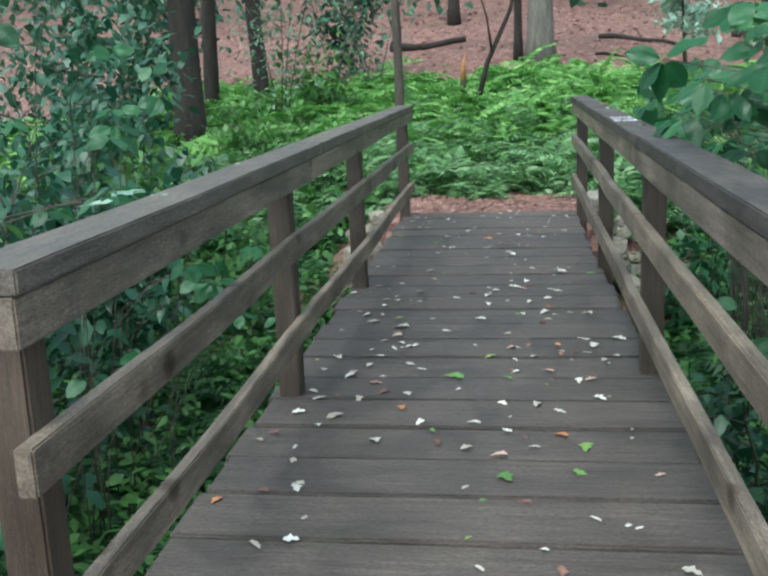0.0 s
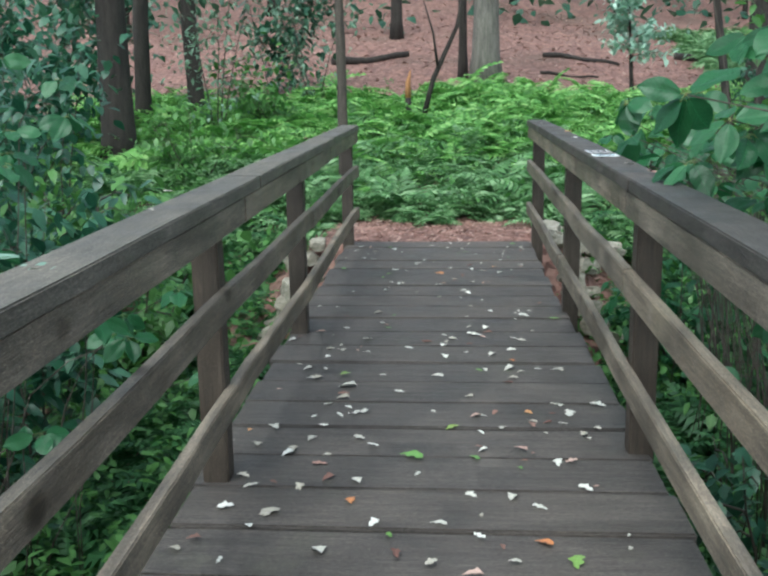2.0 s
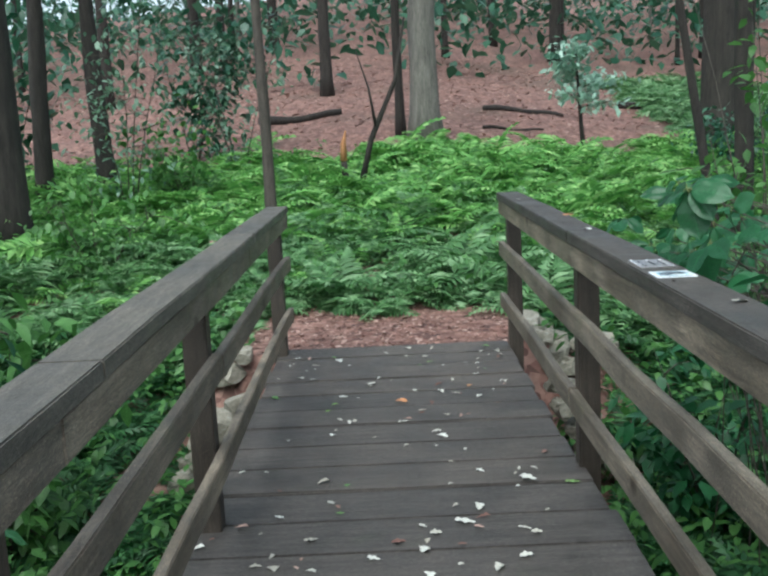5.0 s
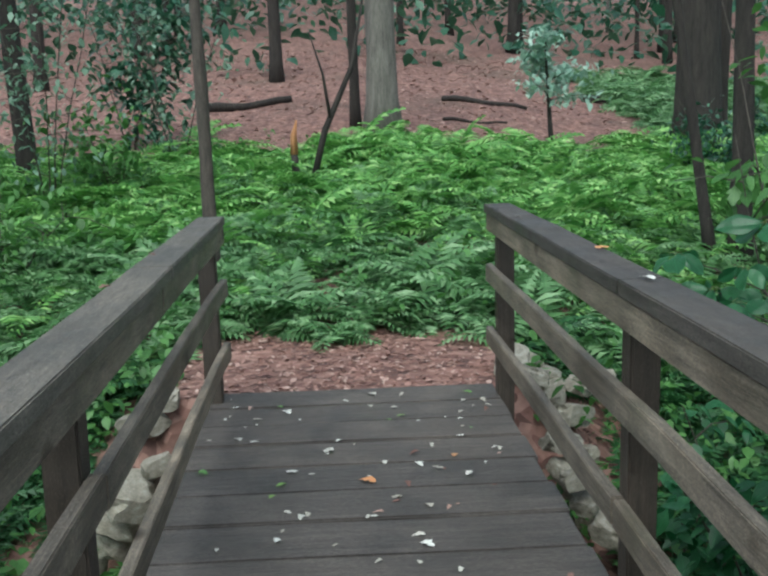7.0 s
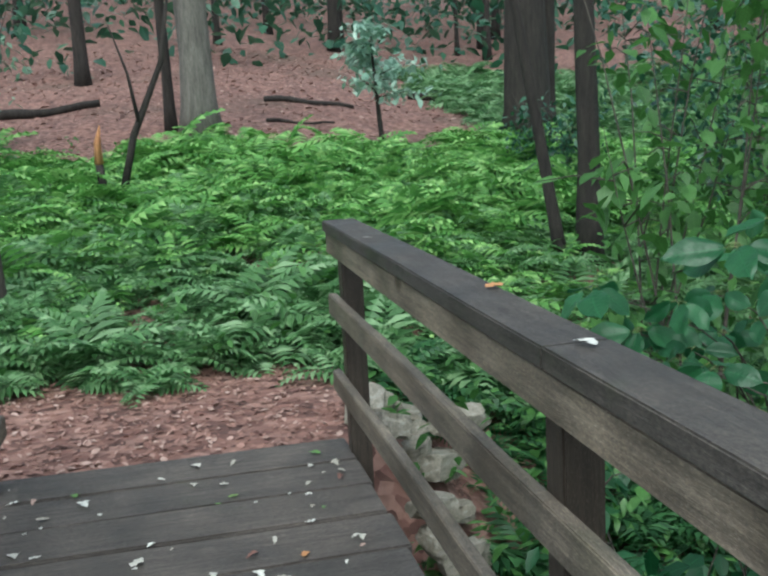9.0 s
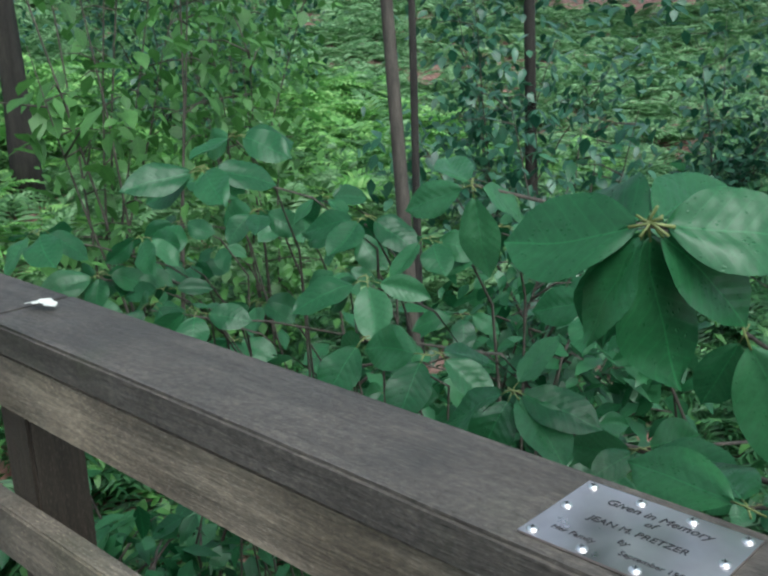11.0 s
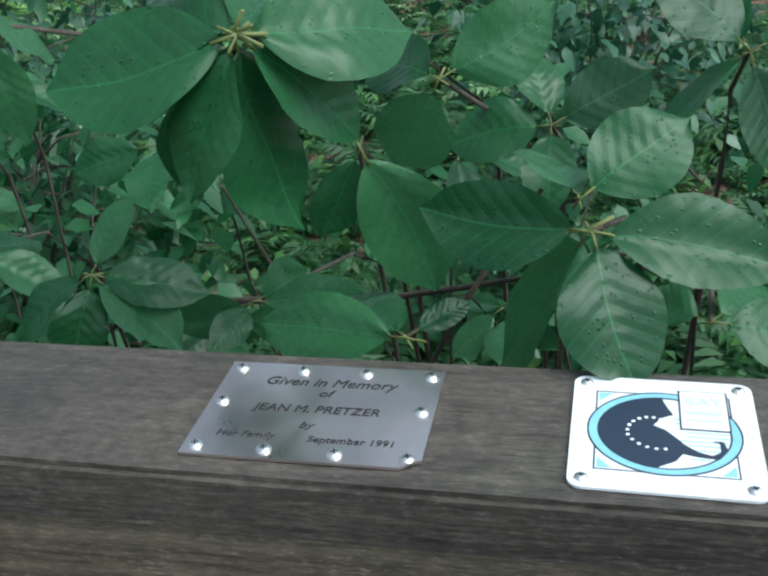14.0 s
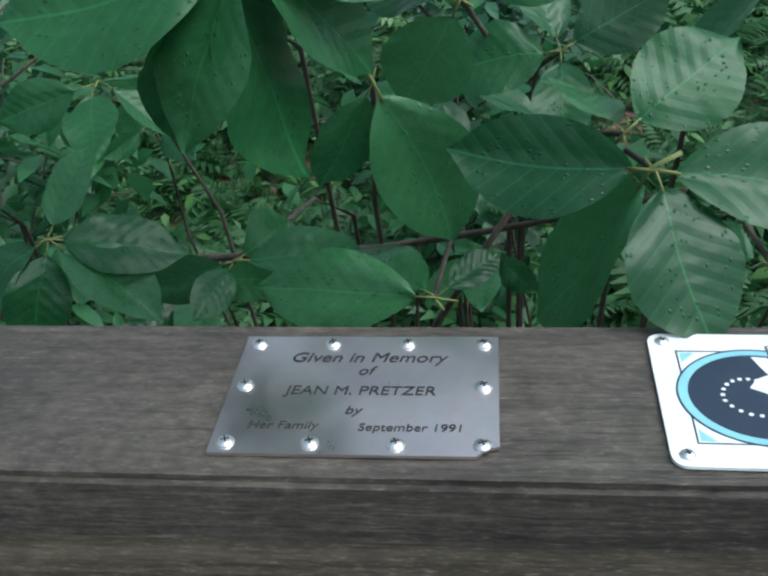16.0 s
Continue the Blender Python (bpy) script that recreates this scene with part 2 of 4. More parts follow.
def put(name, me, parent=None, label=""):
    ob = new(name, me)
    ob.parent = parent
    return tagged(ob, label)


def put_stuff(name, me, parent):
    return tagged(put(name, me, parent), kind="stuff")


def part(name, bm, mat, parent, label=""):
    me = bpy.data.meshes.new(name)
    bm.to_mesh(me)
    bm.free()
    me.materials.append(mat)
    return put(name, me, parent, label)


def empty(name, at=(0, 0, 0)):
    ob = new(name)
    ob.location = at
    ob.empty_display_size = 0.1
    return ob


def board(x0, x1, y0, y1, z0, z1, bevel=0.005, wobble=0.003, cuts=0, seed=0):
    """A sawn board with eased edges, slightly bowed and uneven."""
    bm = bmesh.new()
    bmesh.ops.create_cube(bm, size=1.0)
    size = (x1 - x0, y1 - y0, z1 - z0)
    long = max(range(3), key=lambda k: size[k])
    for v in bm.verts:
        v.co = Vector(((x0 + x1) / 2 + v.co.x * size[0], (y0 + y1) / 2 + v.co.y * size[1], (z0 + z1) / 2 + v.co.z * size[2]))
    if cuts:
        edges = [e for e in bm.edges if abs((e.verts[0].co - e.verts[1].co)[long]) > 0.5 * size[long]]
        bmesh.ops.subdivide_edges(bm, edges=edges, cuts=cuts)
        for v in bm.verts:
            q = Vector((0, 0, 0))
            q[long] = v.co[long] * 1.3
            d = noise.noise_vector(q + Vector((seed * 7.3, seed * 3.1, seed)))
            d[long] = 0
            v.co += d * wobble
    sharp = [e for e in bm.edges if len(e.link_faces) == 2 and e.calc_face_angle() > 0.8]
    bmesh.ops.bevel(bm, geom=sharp, offset=bevel, segments=2, affect="EDGES")
    return bm


def tube(path, radii, sides=8, rough=0.0, seed=0):
    """Vertices and faces of a tapered round stem along a path."""
    path = [Vector(p) for p in path]
    vs, fs = [], []
    for i, p in enumerate(path):
        d = (path[min(i + 1, len(path) - 1)] - path[max(i - 1, 0)]).normalized()
        a = d.orthogonal().normalized() if abs(d.z) < 0.9 else Vector((1, 0, 0))
        a = (a - d * a.dot(d)).normalized()
        b = d.cross(a)
        for k in range(sides):
            w = 2 * math.pi * k / sides
            u = a * math.cos(w) + b * math.sin(w)
            r = radii[i] * (1 + rough * noise.noise(u * 1.7 + p * 1.5 + Vector((seed, 0, 0))))
            vs.append(tuple(p + u * r))
    for i in range(len(path) - 1):
        for k in range(sides):
            j = (k + 1) % sides
            fs.append((i * sides + k, i * sides + j, (i + 1) * sides + j, (i + 1) * sides + k))
    fs.append(tuple(range(sides))[::-1])
    fs.append(tuple(range((len(path) - 1) * sides, len(path) * sides)))
    return vs, fs


def tubes(list_of):
    vs, fs = [], []
    for v, f in list_of:
        o = len(vs)
        vs += v
        fs += [tuple(i + o for i in q) for q in f]
    return vs, fs


def leaf_shape(length=1.0, width=0.55, rows=6, fold=0.12, droop=0.18, wave=0.0, tip=1.0):
    """A pointed oval leaf of two halves folded along the midrib; base at the origin, along +y."""
    vs, uv, fs = [], [], []
    for i in range(rows + 1):
        t = i / rows
        w = width / 2 * (math.sin(math.pi * t ** 0.82) ** 0.75) * (1 - 0.25 * t * tip) if 0 < t < 1 else 0.004
        z = -droop * t * t
        r = wave * math.sin(t * 17)
        vs += [(-w, t * length, z + fold * w + r), (0, t * length, z), (w, t * length, z + fold * w - r)]
        uv += [(0.5 - w / width, t), (0.5, t), (0.5 + w / width, t)]
    for i in range(rows):
        a = i * 3
        fs += [(a, a + 1, a + 4, a + 3), (a + 1, a + 2, a + 5, a + 4)]
    return np.array(vs), fs, np.array(uv)


def frond_shape(pairs=11, length=1.0):
    """A fern frond: an arching midrib with tapering leaflets in pairs."""
    vs, fs, uv = [], [], []
    for i in range(pairs):
        t = 0.1 + 0.9 * i / pairs
        y, z = length * t * (1 - 0.12 * t), length * (0.75 * t - 0.8 * t * t)
        w = 0.34 * length * math.sin(math.pi * min(1, t * 0.72 + 0.27)) ** 0.9 * (1.12 - t * 0.75)
        h = 0.62 * length / pairs
        for s in (-1, 1):
            a = len(vs)
            vs += [(0, y - h * 0.8, z), (s * w * 0.55, y - h * 0.25, z + 0.012), (s * w, y + h * 1.2, z - 0.05 * length), (s * w * 0.42, y + h * 0.95, z + 0.004)]
            fs += [(a, a + 1, a + 2, a + 3)]
            uv += [(0.5, t)] * 4
    return np.array(vs), fs, np.array(uv)


def join_copies(name, shapes, mats4, picks, mat, smooth=True):
    """One mesh from many placed copies of a few shapes."""
    V, Fq, U, off = [], [], [], 0
    for k, (vs, fs, uv) in enumerate(shapes):
        ms = mats4[picks == k]
        if not len(ms):
            continue
        h = np.c_[vs, np.ones(len(vs))]
        pts = np.einsum("mij,vj->mvi", ms[:, :3, :], h).reshape(-1, 3)
        V.append(pts)
        reps = (np.arange(len(ms)) * len(vs))[:, None]
        for f in fs:
            Fq += (np.array(f)[None, :] + reps + off).tolist()
        for f in fs:
            U.append(np.tile(uv[list(f)], (len(ms), 1)))
        off += len(pts)
    return mesh_of(name, np.concatenate(V).tolist(), Fq, mat, np.concatenate(U), smooth)


def placed(pos, yaw, pitch, roll, scale):
    """Stacked 4 x 4 matrices: yaw about z, pitch about x, roll about the leaf's length."""
    n = len(pos)
    cy, sy, cp, sp, cr, sr = np.cos(yaw), np.sin(yaw), np.cos(pitch), np.sin(pitch), np.cos(roll), np.sin(roll)
    z, o = np.zeros(n), np.ones(n)
    Rz = np.array([[cy, -sy, z], [sy, cy, z], [z, z, o]]).transpose(2, 0, 1)
    Rx = np.array([[o, z, z], [z, cp, -sp], [z, sp, cp]]).transpose(2, 0, 1)
    Ry = np.array([[cr, z, sr], [z, o, z], [-sr, z, cr]]).transpose(2, 0, 1)
    out = np.zeros((n, 4, 4))
    out[:, :3, :3] = (Rz @ Rx @ Ry) * np.asarray(scale)[:, None, None]
    out[:, :3, 3] = pos
    out[:, 3, 3] = 1
    return out


# ---- ground ----
def lie(x, y):
    """Height of the ground: a stream gully under the bridge and a wooded bank beyond it."""
    x, y = np.asarray(x, float), np.asarray(y, float)
    s = y - np.maximum(0, (x - 1) * 0.6) - np.maximum(0, (-1 - x) * 0.3)
    z = np.interp(s, [-5.5, -4, -1.2, 0.6, 2, 9.5, 22, 60, 300], [-0.95, -1.05, -0.85, -0.4, 0.0, 1.0, 3.0, 10.8, 32.0])
    z = z + np.interp(x, [11, 60, 300], [0, 7, 25])
    near = np.interp(y, [-7.28, -7.12], [1, 0])
    z = z * (1 - near) + (-0.05) * near
    pad = np.clip(1 - np.maximum(np.abs(x) - 1.0, 0) / 0.5, 0, 1) * np.clip((y + 0.05) / 0.12, 0, 1) * np.clip(1 - (y - 1.4) / 1.0, 0, 1)
    z = z * (1 - pad) + (-0.05) * pad
    bumps = 0.05 * np.sin(x * 1.3 + y * 0.7) * np.sin(y * 1.1 - x * 0.5) + 0.02 * np.sin(x * 4.1) * np.sin(y * 3.7)
    return z + bumps * (1 - pad) * (1 - near)


gx = np.concatenate([[-300, -120, -60], np.arange(-30, -6, 1.0), np.arange(-6, 8, 0.2), np.arange(8, 31, 1.0), [60, 120, 300]])
gy = np.concatenate([[-300, -120, -50], np.arange(-24, -10, 1.0), np.arange(-10, -1, 0.25), np.arange(-1, 3, 0.08), np.arange(3, 24, 0.4), np.arange(24, 62, 2.0), [90, 150, 300]])
GX, GY = np.meshgrid(gx, gy)
GV = np.c_[GX.ravel(), GY.ravel(), lie(GX, GY).ravel()]
nx = len(gx)
GF = [(j * nx + i, j * nx + i + 1, (j + 1) * nx + i + 1, (j + 1) * nx + i) for j in range(len(gy) - 1) for i in range(nx - 1)]
tagged(put("ground", mesh_of("ground", GV.tolist(), GF, M_GROUND)), "forest floor of brown fallen leaves and dark soil", "ground", kind="structure")

# ---- footbridge ----
DECK_L, DECK_R, START, END = -0.76, 0.77, -7.35, 0.06
deck = tagged(empty("deck"), "wet grey plank deck of a wooden footbridge", "bridge deck", kind="structure")
for x in (-0.62, 0.0, 0.58):
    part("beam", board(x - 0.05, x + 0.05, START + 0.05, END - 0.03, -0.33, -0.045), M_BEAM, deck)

POSTS_RIGHT = (-0.11, -2.355, -4.485, -6.75)
POSTS_LEFT = (-0.08, -2.85, -4.79, -6.92)


def railing(side, inner, posts, cap_joints, rail_joints, seed, cap):
    """Posts with three rails on their inner face and a flat cap board; side is 1 or -1, inner the cap's inner edge."""
    top = tagged(empty("railing"), "weathered brown timber railing with flat cap board", "railing", group="railings of the footbridge")
    def span(a, b):
        return (a, b) if a < b else (b, a)
    face = inner + side * 0.009
    back = face + side * 0.038
    for k, y in enumerate(posts):
        x0, x1 = span(back + side * 0.001, back + side * 0.09)
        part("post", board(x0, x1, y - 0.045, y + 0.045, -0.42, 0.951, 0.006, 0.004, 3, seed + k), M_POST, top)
    a, b = posts[-1] - 0.12, posts[0] + 0.10
    def run(name, joints, x0, x1, z0, z1, mat, wob):
        edges = [a] + list(joints) + [b]
        for k in range(len(edges) - 1):
            dz = 0.004 * ((k * 7 + seed) % 3 - 1) if name in ("middle_rail", "bottom_rail") else 0.0
            part(name, board(x0, x1, edges[k] + 0.002, edges[k + 1] - 0.002, z0 + dz, z1 + dz, 0.004, wob, 14, seed + 5 * k + len(name)), mat, top)
    x0, x1 = span(inner, inner + side * 0.14)
    run("cap_board", cap_joints, x0, x1, 0.954, 1.0, cap, 0.003)
    x0, x1 = span(face, back)
    run("top_rail", rail_joints[0], x0, x1, 0.860, 0.9525, M_RAIL, 0.004)
    run("middle_rail", rail_joints[1], x0, x1, 0.585, 0.677, M_RAIL, 0.01)
    run("bottom_rail", rail_joints[2], x0, x1, 0.245, 0.335, M_RAIL, 0.012)
    return top


rail_right = railing(1, 0.715, POSTS_RIGHT, (-4.56, -2.415), ((-4.47,), (-4.50,), (-2.36,)), 3, M_CAP)
rail_left = railing(-1, -0.645, POSTS_LEFT, (-4.3, -1.75), ((-4.55, -1.9), (-2.85,), (-4.78,)), 11, M_CAP_PALE)
rail_left.matrix_basis = pose(0, 0, -0.028, -0.25, 0, 0.7)
bm = bmesh.new()
bmesh.ops.create_cone(bm, cap_ends=True, segments=12, radius1=0.006, radius2=0.0045, depth=0.004, matrix=pose(0.752, -3.728, 1.003))
part("nail_head", bm, M_RUST, rail_right, "rusty nail head in the cap board")

# ---- plaques on the cap board ----
def text_mesh(body, size, shear=0.0):
    cu = bpy.data.curves.new("line_of_text", "FONT")
    cu.body, cu.size, cu.align_x, cu.shear, cu.extrude = body, size, "CENTER", shear, 0.0002
    ob = bpy.data.objects.new("line_of_text", cu)
    scene.collection.objects.link(ob)
    bpy.context.view_layer.update()
    me = bpy.data.meshes.new_from_object(ob.evaluated_get(bpy.context.evaluated_depsgraph_get()))
    bpy.data.objects.remove(ob)
    bpy.data.curves.remove(cu)
    me.materials.clear()
    me.materials.append(M_INK)
    return me


def screw(parent, x, y, z, r):
    bm = bmesh.new()
    bmesh.ops.create_uvsphere(bm, u_segments=14, v_segments=8, radius=r, matrix=pose(x, y, z) @ Matrix.Diagonal((1, 1, 0.5, 1)))
    s = part("screw", bm, M_SCREW, parent, "shiny cross-head screw")
    for f in s.data.polygons:
        f.use_smooth = True
    bm = bmesh.new()
    for rz in (20, 110):
        bmesh.ops.create_cube(bm, size=1.0, matrix=pose(x, y, z + r * 0.48, 0, 0, rz) @ Matrix.Diagonal((r * 0.9, r * 0.18, r * 0.12, 1)))
    part("cross_slot", bm, M_INK, s)


def outline_plate(bm, pts, z0, z1):
    lo = [bm.verts.new((x, y, z0)) for x, y in pts]
    hi = [bm.verts.new((x, y, z1)) for x, y in pts]
    bm.faces.new(hi)
    bm.faces.new(lo[::-1])
    for i in range(len(pts)):
        j = (i + 1) % len(pts)
        bm.faces.new((lo[i], lo[j], hi[j], hi[i]))


# local axes: u along the board towards the walker's right, v across it away from the walker
PW, PH = 0.150, 0.104
plaque = tagged(empty("memorial_plaque", (0.784, -3.403, 1.0005)), "engraved steel memorial plaque screwed to the railing cap", "plaque")
plaque.rotation_euler = (0, 0, radians(-90))
bm = bmesh.new()
c = 0.006
outline_plate(bm, [(-PW / 2, -PH / 2), (PW / 2 - c * 2, -PH / 2), (PW / 2 - c, -PH / 2 + c), (PW / 2, -PH / 2 + c * 1.3), (PW / 2, PH / 2), (-PW / 2, PH / 2)], 0, 0.002)
part("plate", bm, M_STEEL, plaque)
for body, size, u, v, sh in (("Given in Memory", 0.0128, 0.0, 0.0265, 0.25), ("of", 0.0110, 0.0, 0.0145, 0.25), ("JEAN M. PRETZER", 0.0108, -0.001, -0.0035, 0.12),
                             ("by", 0.0095, -0.003, -0.020, 0.25), ("Her Family", 0.0086, -0.039, -0.0325, 0.15), ("September 1991", 0.0083, 0.029, -0.0335, 0.1)):
    ob = put("engraved_line", text_mesh(body, size, sh), plaque, "engraved black lettering")
    ob.location = (u, v, 0.0022)
SU, SV = 0.0665, 0.0440
for u, v in [(-SU, SV), (-SU / 3, SV), (SU / 3, SV), (SU, SV), (-SU, 0.004), (SU, 0.004), (-SU, -SV), (-SU / 3, -SV), (SU / 3, -SV), (SU, -SV)]:
    screw(plaque, u, v, 0.0022, 0.0050)

SW, SH = 0.108, 0.112
sign = tagged(empty("trail_sign", (0.783, -3.616, 1.0005)), "white enamel square sign with navy and light blue print", "sign")
sign.rotation_euler = (0, 0, radians(-91))


def rounded(w, h, r, seg=5):
    pts = []
    for cx, cy, a0 in ((w / 2 - r, h / 2 - r, 0), (-w / 2 + r, h / 2 - r, 90), (-w / 2 + r, -h / 2 + r, 180), (w / 2 - r, -h / 2 + r, 270)):
        pts += [(cx + r * math.cos(radians(a0 + 90 * k / seg)), cy + r * math.sin(radians(a0 + 90 * k / seg))) for k in range(seg + 1)]
    return pts


def ring(bm, r0, r1, z0, z1, squash=1.0, seg=64):
    loops = []
    for r, z in ((r0, z0), (r0, z1), (r1, z1), (r1, z0)):
        loops.append([bm.verts.new((r * math.cos(2 * math.pi * k / seg), r * math.sin(2 * math.pi * k / seg) * squash, z)) for k in range(seg)])
    for a, b in zip(loops, loops[1:]):
        for k in range(seg):
            j = (k + 1) % seg
            bm.faces.new((a[k], b[k], b[j], a[j]))


bm = bmesh.new()
outline_plate(bm, rounded(SW, SH, 0.008), 0, 0.0018)
part("plate", bm, M_WHITE, sign)
bm = bmesh.new()
for x0, x1, y0, y1 in ((-0.040, 0.040, 0.0385, 0.0395), (-0.040, 0.040, -0.0395, -0.0385), (-0.040, -0.039, -0.0385, 0.0385), (0.039, 0.040, -0.0385, 0.0385)):
    outline_plate(bm, [(x0, y0), (x1, y0), (x1, y1), (x0, y1)], 0.0018, 0.0019)
part("border_line", bm, M_NAVY, sign)
for sx, sy in ((-1, 1), (1, 1), (-1, -1), (1, -1)):
    bm = bmesh.new()
    q = [(sx * 0.038, sy * 0.0375), (sx * 0.030, sy * 0.0375), (sx * 0.033, sy * 0.034), (sx * 0.038, sy * 0.028)]
    outline_plate(bm, q if sx * sy > 0 else q[::-1], 0.0018, 0.0019)
    part("corner_print", bm, M_SKYBLUE, sign)
bm = bmesh.new()
ring(bm, 0.0385, 0.0435, 0.0018, 0.0020, 0.92)
part("round_band", bm, M_SKYBLUE, sign)
bm = bmesh.new()
ring(bm, 0.0435, 0.0445, 0.0018, 0.0022, 0.92)
ring(bm, 0.0375, 0.0385, 0.0018, 0.0022, 0.92)
part("band_outline", bm, M_NAVY, sign)
bm = bmesh.new()
coast = [(0.000, 0.034), (0.003, 0.025), (0.006, 0.018), (-0.001, 0.014), (-0.006, 0.006), (0.001, 0.002), (0.006, -0.004), (0.012, -0.012), (0.018, -0.017), (0.026, -0.020), (0.031, -0.016), (0.031, -0.008), (0.027, -0.006),
         (0.033, -0.006), (0.035, -0.014), (0.030, -0.023), (0.018, -0.022), (0.010, -0.020), (0.006, -0.027), (-0.004, -0.0335)]
west = [(0.0375 * math.cos(radians(a)), 0.0345 * math.sin(radians(a))) for a in range(262, 94, -8)]
outline_plate(bm, (coast + west)[::-1], 0.0018, 0.0021)
part("dark_shape", bm, M_NAVY, sign)
bm = bmesh.new()
for k in range(13):
    a = radians(60 + 19 * k)
    bmesh.ops.create_circle(bm, cap_ends=True, segments=8, radius=0.0013, matrix=pose(-0.008 + 0.013 * math.cos(a) + 0.0009 * max(0, k - 7), 0.0 + 0.014 * math.sin(a) - 0.0003 * k, 0.0023))
part("white_dots", bm, M_WHITE, sign)
bm = bmesh.new()
for k in range(14):
    y = 0.030 - 0.0042 * k
    x0 = 0.010 + 0.004 * math.sin(k * 1.1)
    x1 = math.sqrt(max(0, 0.0365 ** 2 - (y / 0.92) ** 2))
    if x1 > x0:
        outline_plate(bm, [(x0, y), (x1, y), (x1, y + 0.0009), (x0, y + 0.0009)], 0.0018, 0.00195)
part("wave_lines", bm, M_SKYBLUE, sign)
bm = bmesh.new()
outline_plate(bm, [(0.0095, 0.0035), (0.0385, 0.0035), (0.0385, 0.0445), (0.0095, 0.0445)], 0.0018, 0.0022)
part("panel_outline", bm, M_NAVY, sign)
bm = bmesh.new()
outline_plate(bm, [(0.0105, 0.0045), (0.0375, 0.0045), (0.0375, 0.0435), (0.0105, 0.0435)], 0.0018, 0.0025)
part("panel", bm, M_WHITE, sign)
bm = bmesh.new()
for y0, y1 in ((0.019, 0.022), (0.012, 0.014)):
    outline_plate(bm, [(0.013, y0), (0.034, y0), (0.034, y1), (0.013, y1)], 0.0025, 0.0026)
M_FADED = plain("faded_blue_print", (0.62, 0.83, 0.88), 0.4)
part("faded_print", bm, M_FADED, sign)
ob = put("printed_word", text_mesh("BAY", 0.0125), sign, "faded light blue capital letters")
ob.data.materials[0] = M_FADED
ob.location = (0.024, 0.0285, 0.0027)
for sx, sy in ((-1, 1), (1, 1), (-1, -1), (1, -1)):
    screw(sign, sx * 0.046, sy * 0.048, 0.002, 0.0042)


# ---- fallen leaves on the boards ----
def flat_leaf(name, mat, w, curl, seed):
    vs, fs, uv = leaf_shape(1.0, w, 9, curl, 0.05, 0.02 + 0.01 * seed)
    vs[:, 0] *= 1 + 0.38 * np.sin(vs[:, 1] * 15 + seed * 2 + np.sign(vs[:, 0]) * 0.6)
    vs[:, 0] += 0.12 * np.sin(vs[:, 1] * 3 + seed)
    U = np.concatenate([uv[list(f)] for f in fs])
    return mesh_of(name, vs.tolist(), fs, mat, U)


M_WHITE_LEAF = leaf_material("pale_fallen_leaf", (0.40, 0.36, 0.29), (0.58, 0.56, 0.50), (0.76, 0.75, 0.70), 0.5, 0.05, 4)
M_ORANGE = leaf_material("orange_fallen_leaf", (0.45, 0.14, 0.05), (0.6, 0.25, 0.1), (0.6, 0.32, 0.14), 0.5, 0.1, 4)
M_GREEN_LEAF = leaf_material("green_fallen_leaf", (0.1, 0.22, 0.06), (0.16, 0.32, 0.08), (0.28, 0.38, 0.1), 0.45, 0.1, 4)
KINDS = [(flat_leaf("fallen_leaf", M_WHITE_LEAF, w, cu, s), "pale dry fallen leaf lying on the wet deck boards") for w, cu, s in ((0.55, 0.3, 0), (0.7, 0.5, 1), (0.4, 0.2, 2))]
KINDS += [(flat_leaf("fallen_leaf", M_LITTER, 0.5, 0.5, 1), "curled dark brown fallen leaf lying on the deck boards"),
          (flat_leaf("fallen_leaf", M_GREEN_LEAF, 0.6, 0.2, 0), "fresh green fallen leaf lying on the deck boards"),
          (flat_leaf("fallen_leaf", M_ORANGE, 0.6, 0.3, 0), "orange fallen leaf lying on the deck boards")]


def drop_leaf(kind, x, y, z, size, turn):
    me, label = KINDS[kind]
    ob = new("fallen_leaf", me)
    ob.matrix_world = pose(x, y, z + 0.10 * size, rng.uniform(-6, 6), rng.uniform(-6, 6), turn) @ Matrix.Diagonal((size, size, size, 1))
    return tagged(ob, label, "leaf", "fallen leaves on the deck")


for x, y, k, size in ((0.50, -2.48, 0, 0.085), (-0.30, -3.81, 1, 0.08), (0.59, -4.17, 0, 0.08), (0.49, -5.31, 4, 0.07), (-0.21, -4.14, 2, 0.09), (0.20, -5.57, 4, 0.08), (0.70, -4.01, 1, 0.07),
                      (0.06, -1.34, 5, 0.075), (0.11, -1.13, 0, 0.05), (-0.15, -0.96, 0, 0.07), (-0.70, -4.63, 0, 0.07), (0.02, -4.62, 4, 0.09), (-0.42, -5.05, 0, 0.09), (0.42, -5.25, 5, 0.06), (-0.2, -4.95, 5, 0.05), (0.2, -2.9, 0, 0.08)):
    drop_leaf(k, x, y, 0.0, size, rng.uniform(0, 360))
for _ in range(260):
    x, y = rng.uniform(-0.72, 0.68), rng.uniform(-6.6, 0.0)
    if -0.2 < x < 0.1 and rng.random() < 0.3:
        x += 0.3
    k = int(rng.choice(6, p=[0.28, 0.22, 0.14, 0.23, 0.08, 0.05]))
    drop_leaf(k, x, y, 0.0, rng.uniform(0.022, 0.06), rng.uniform(0, 360))
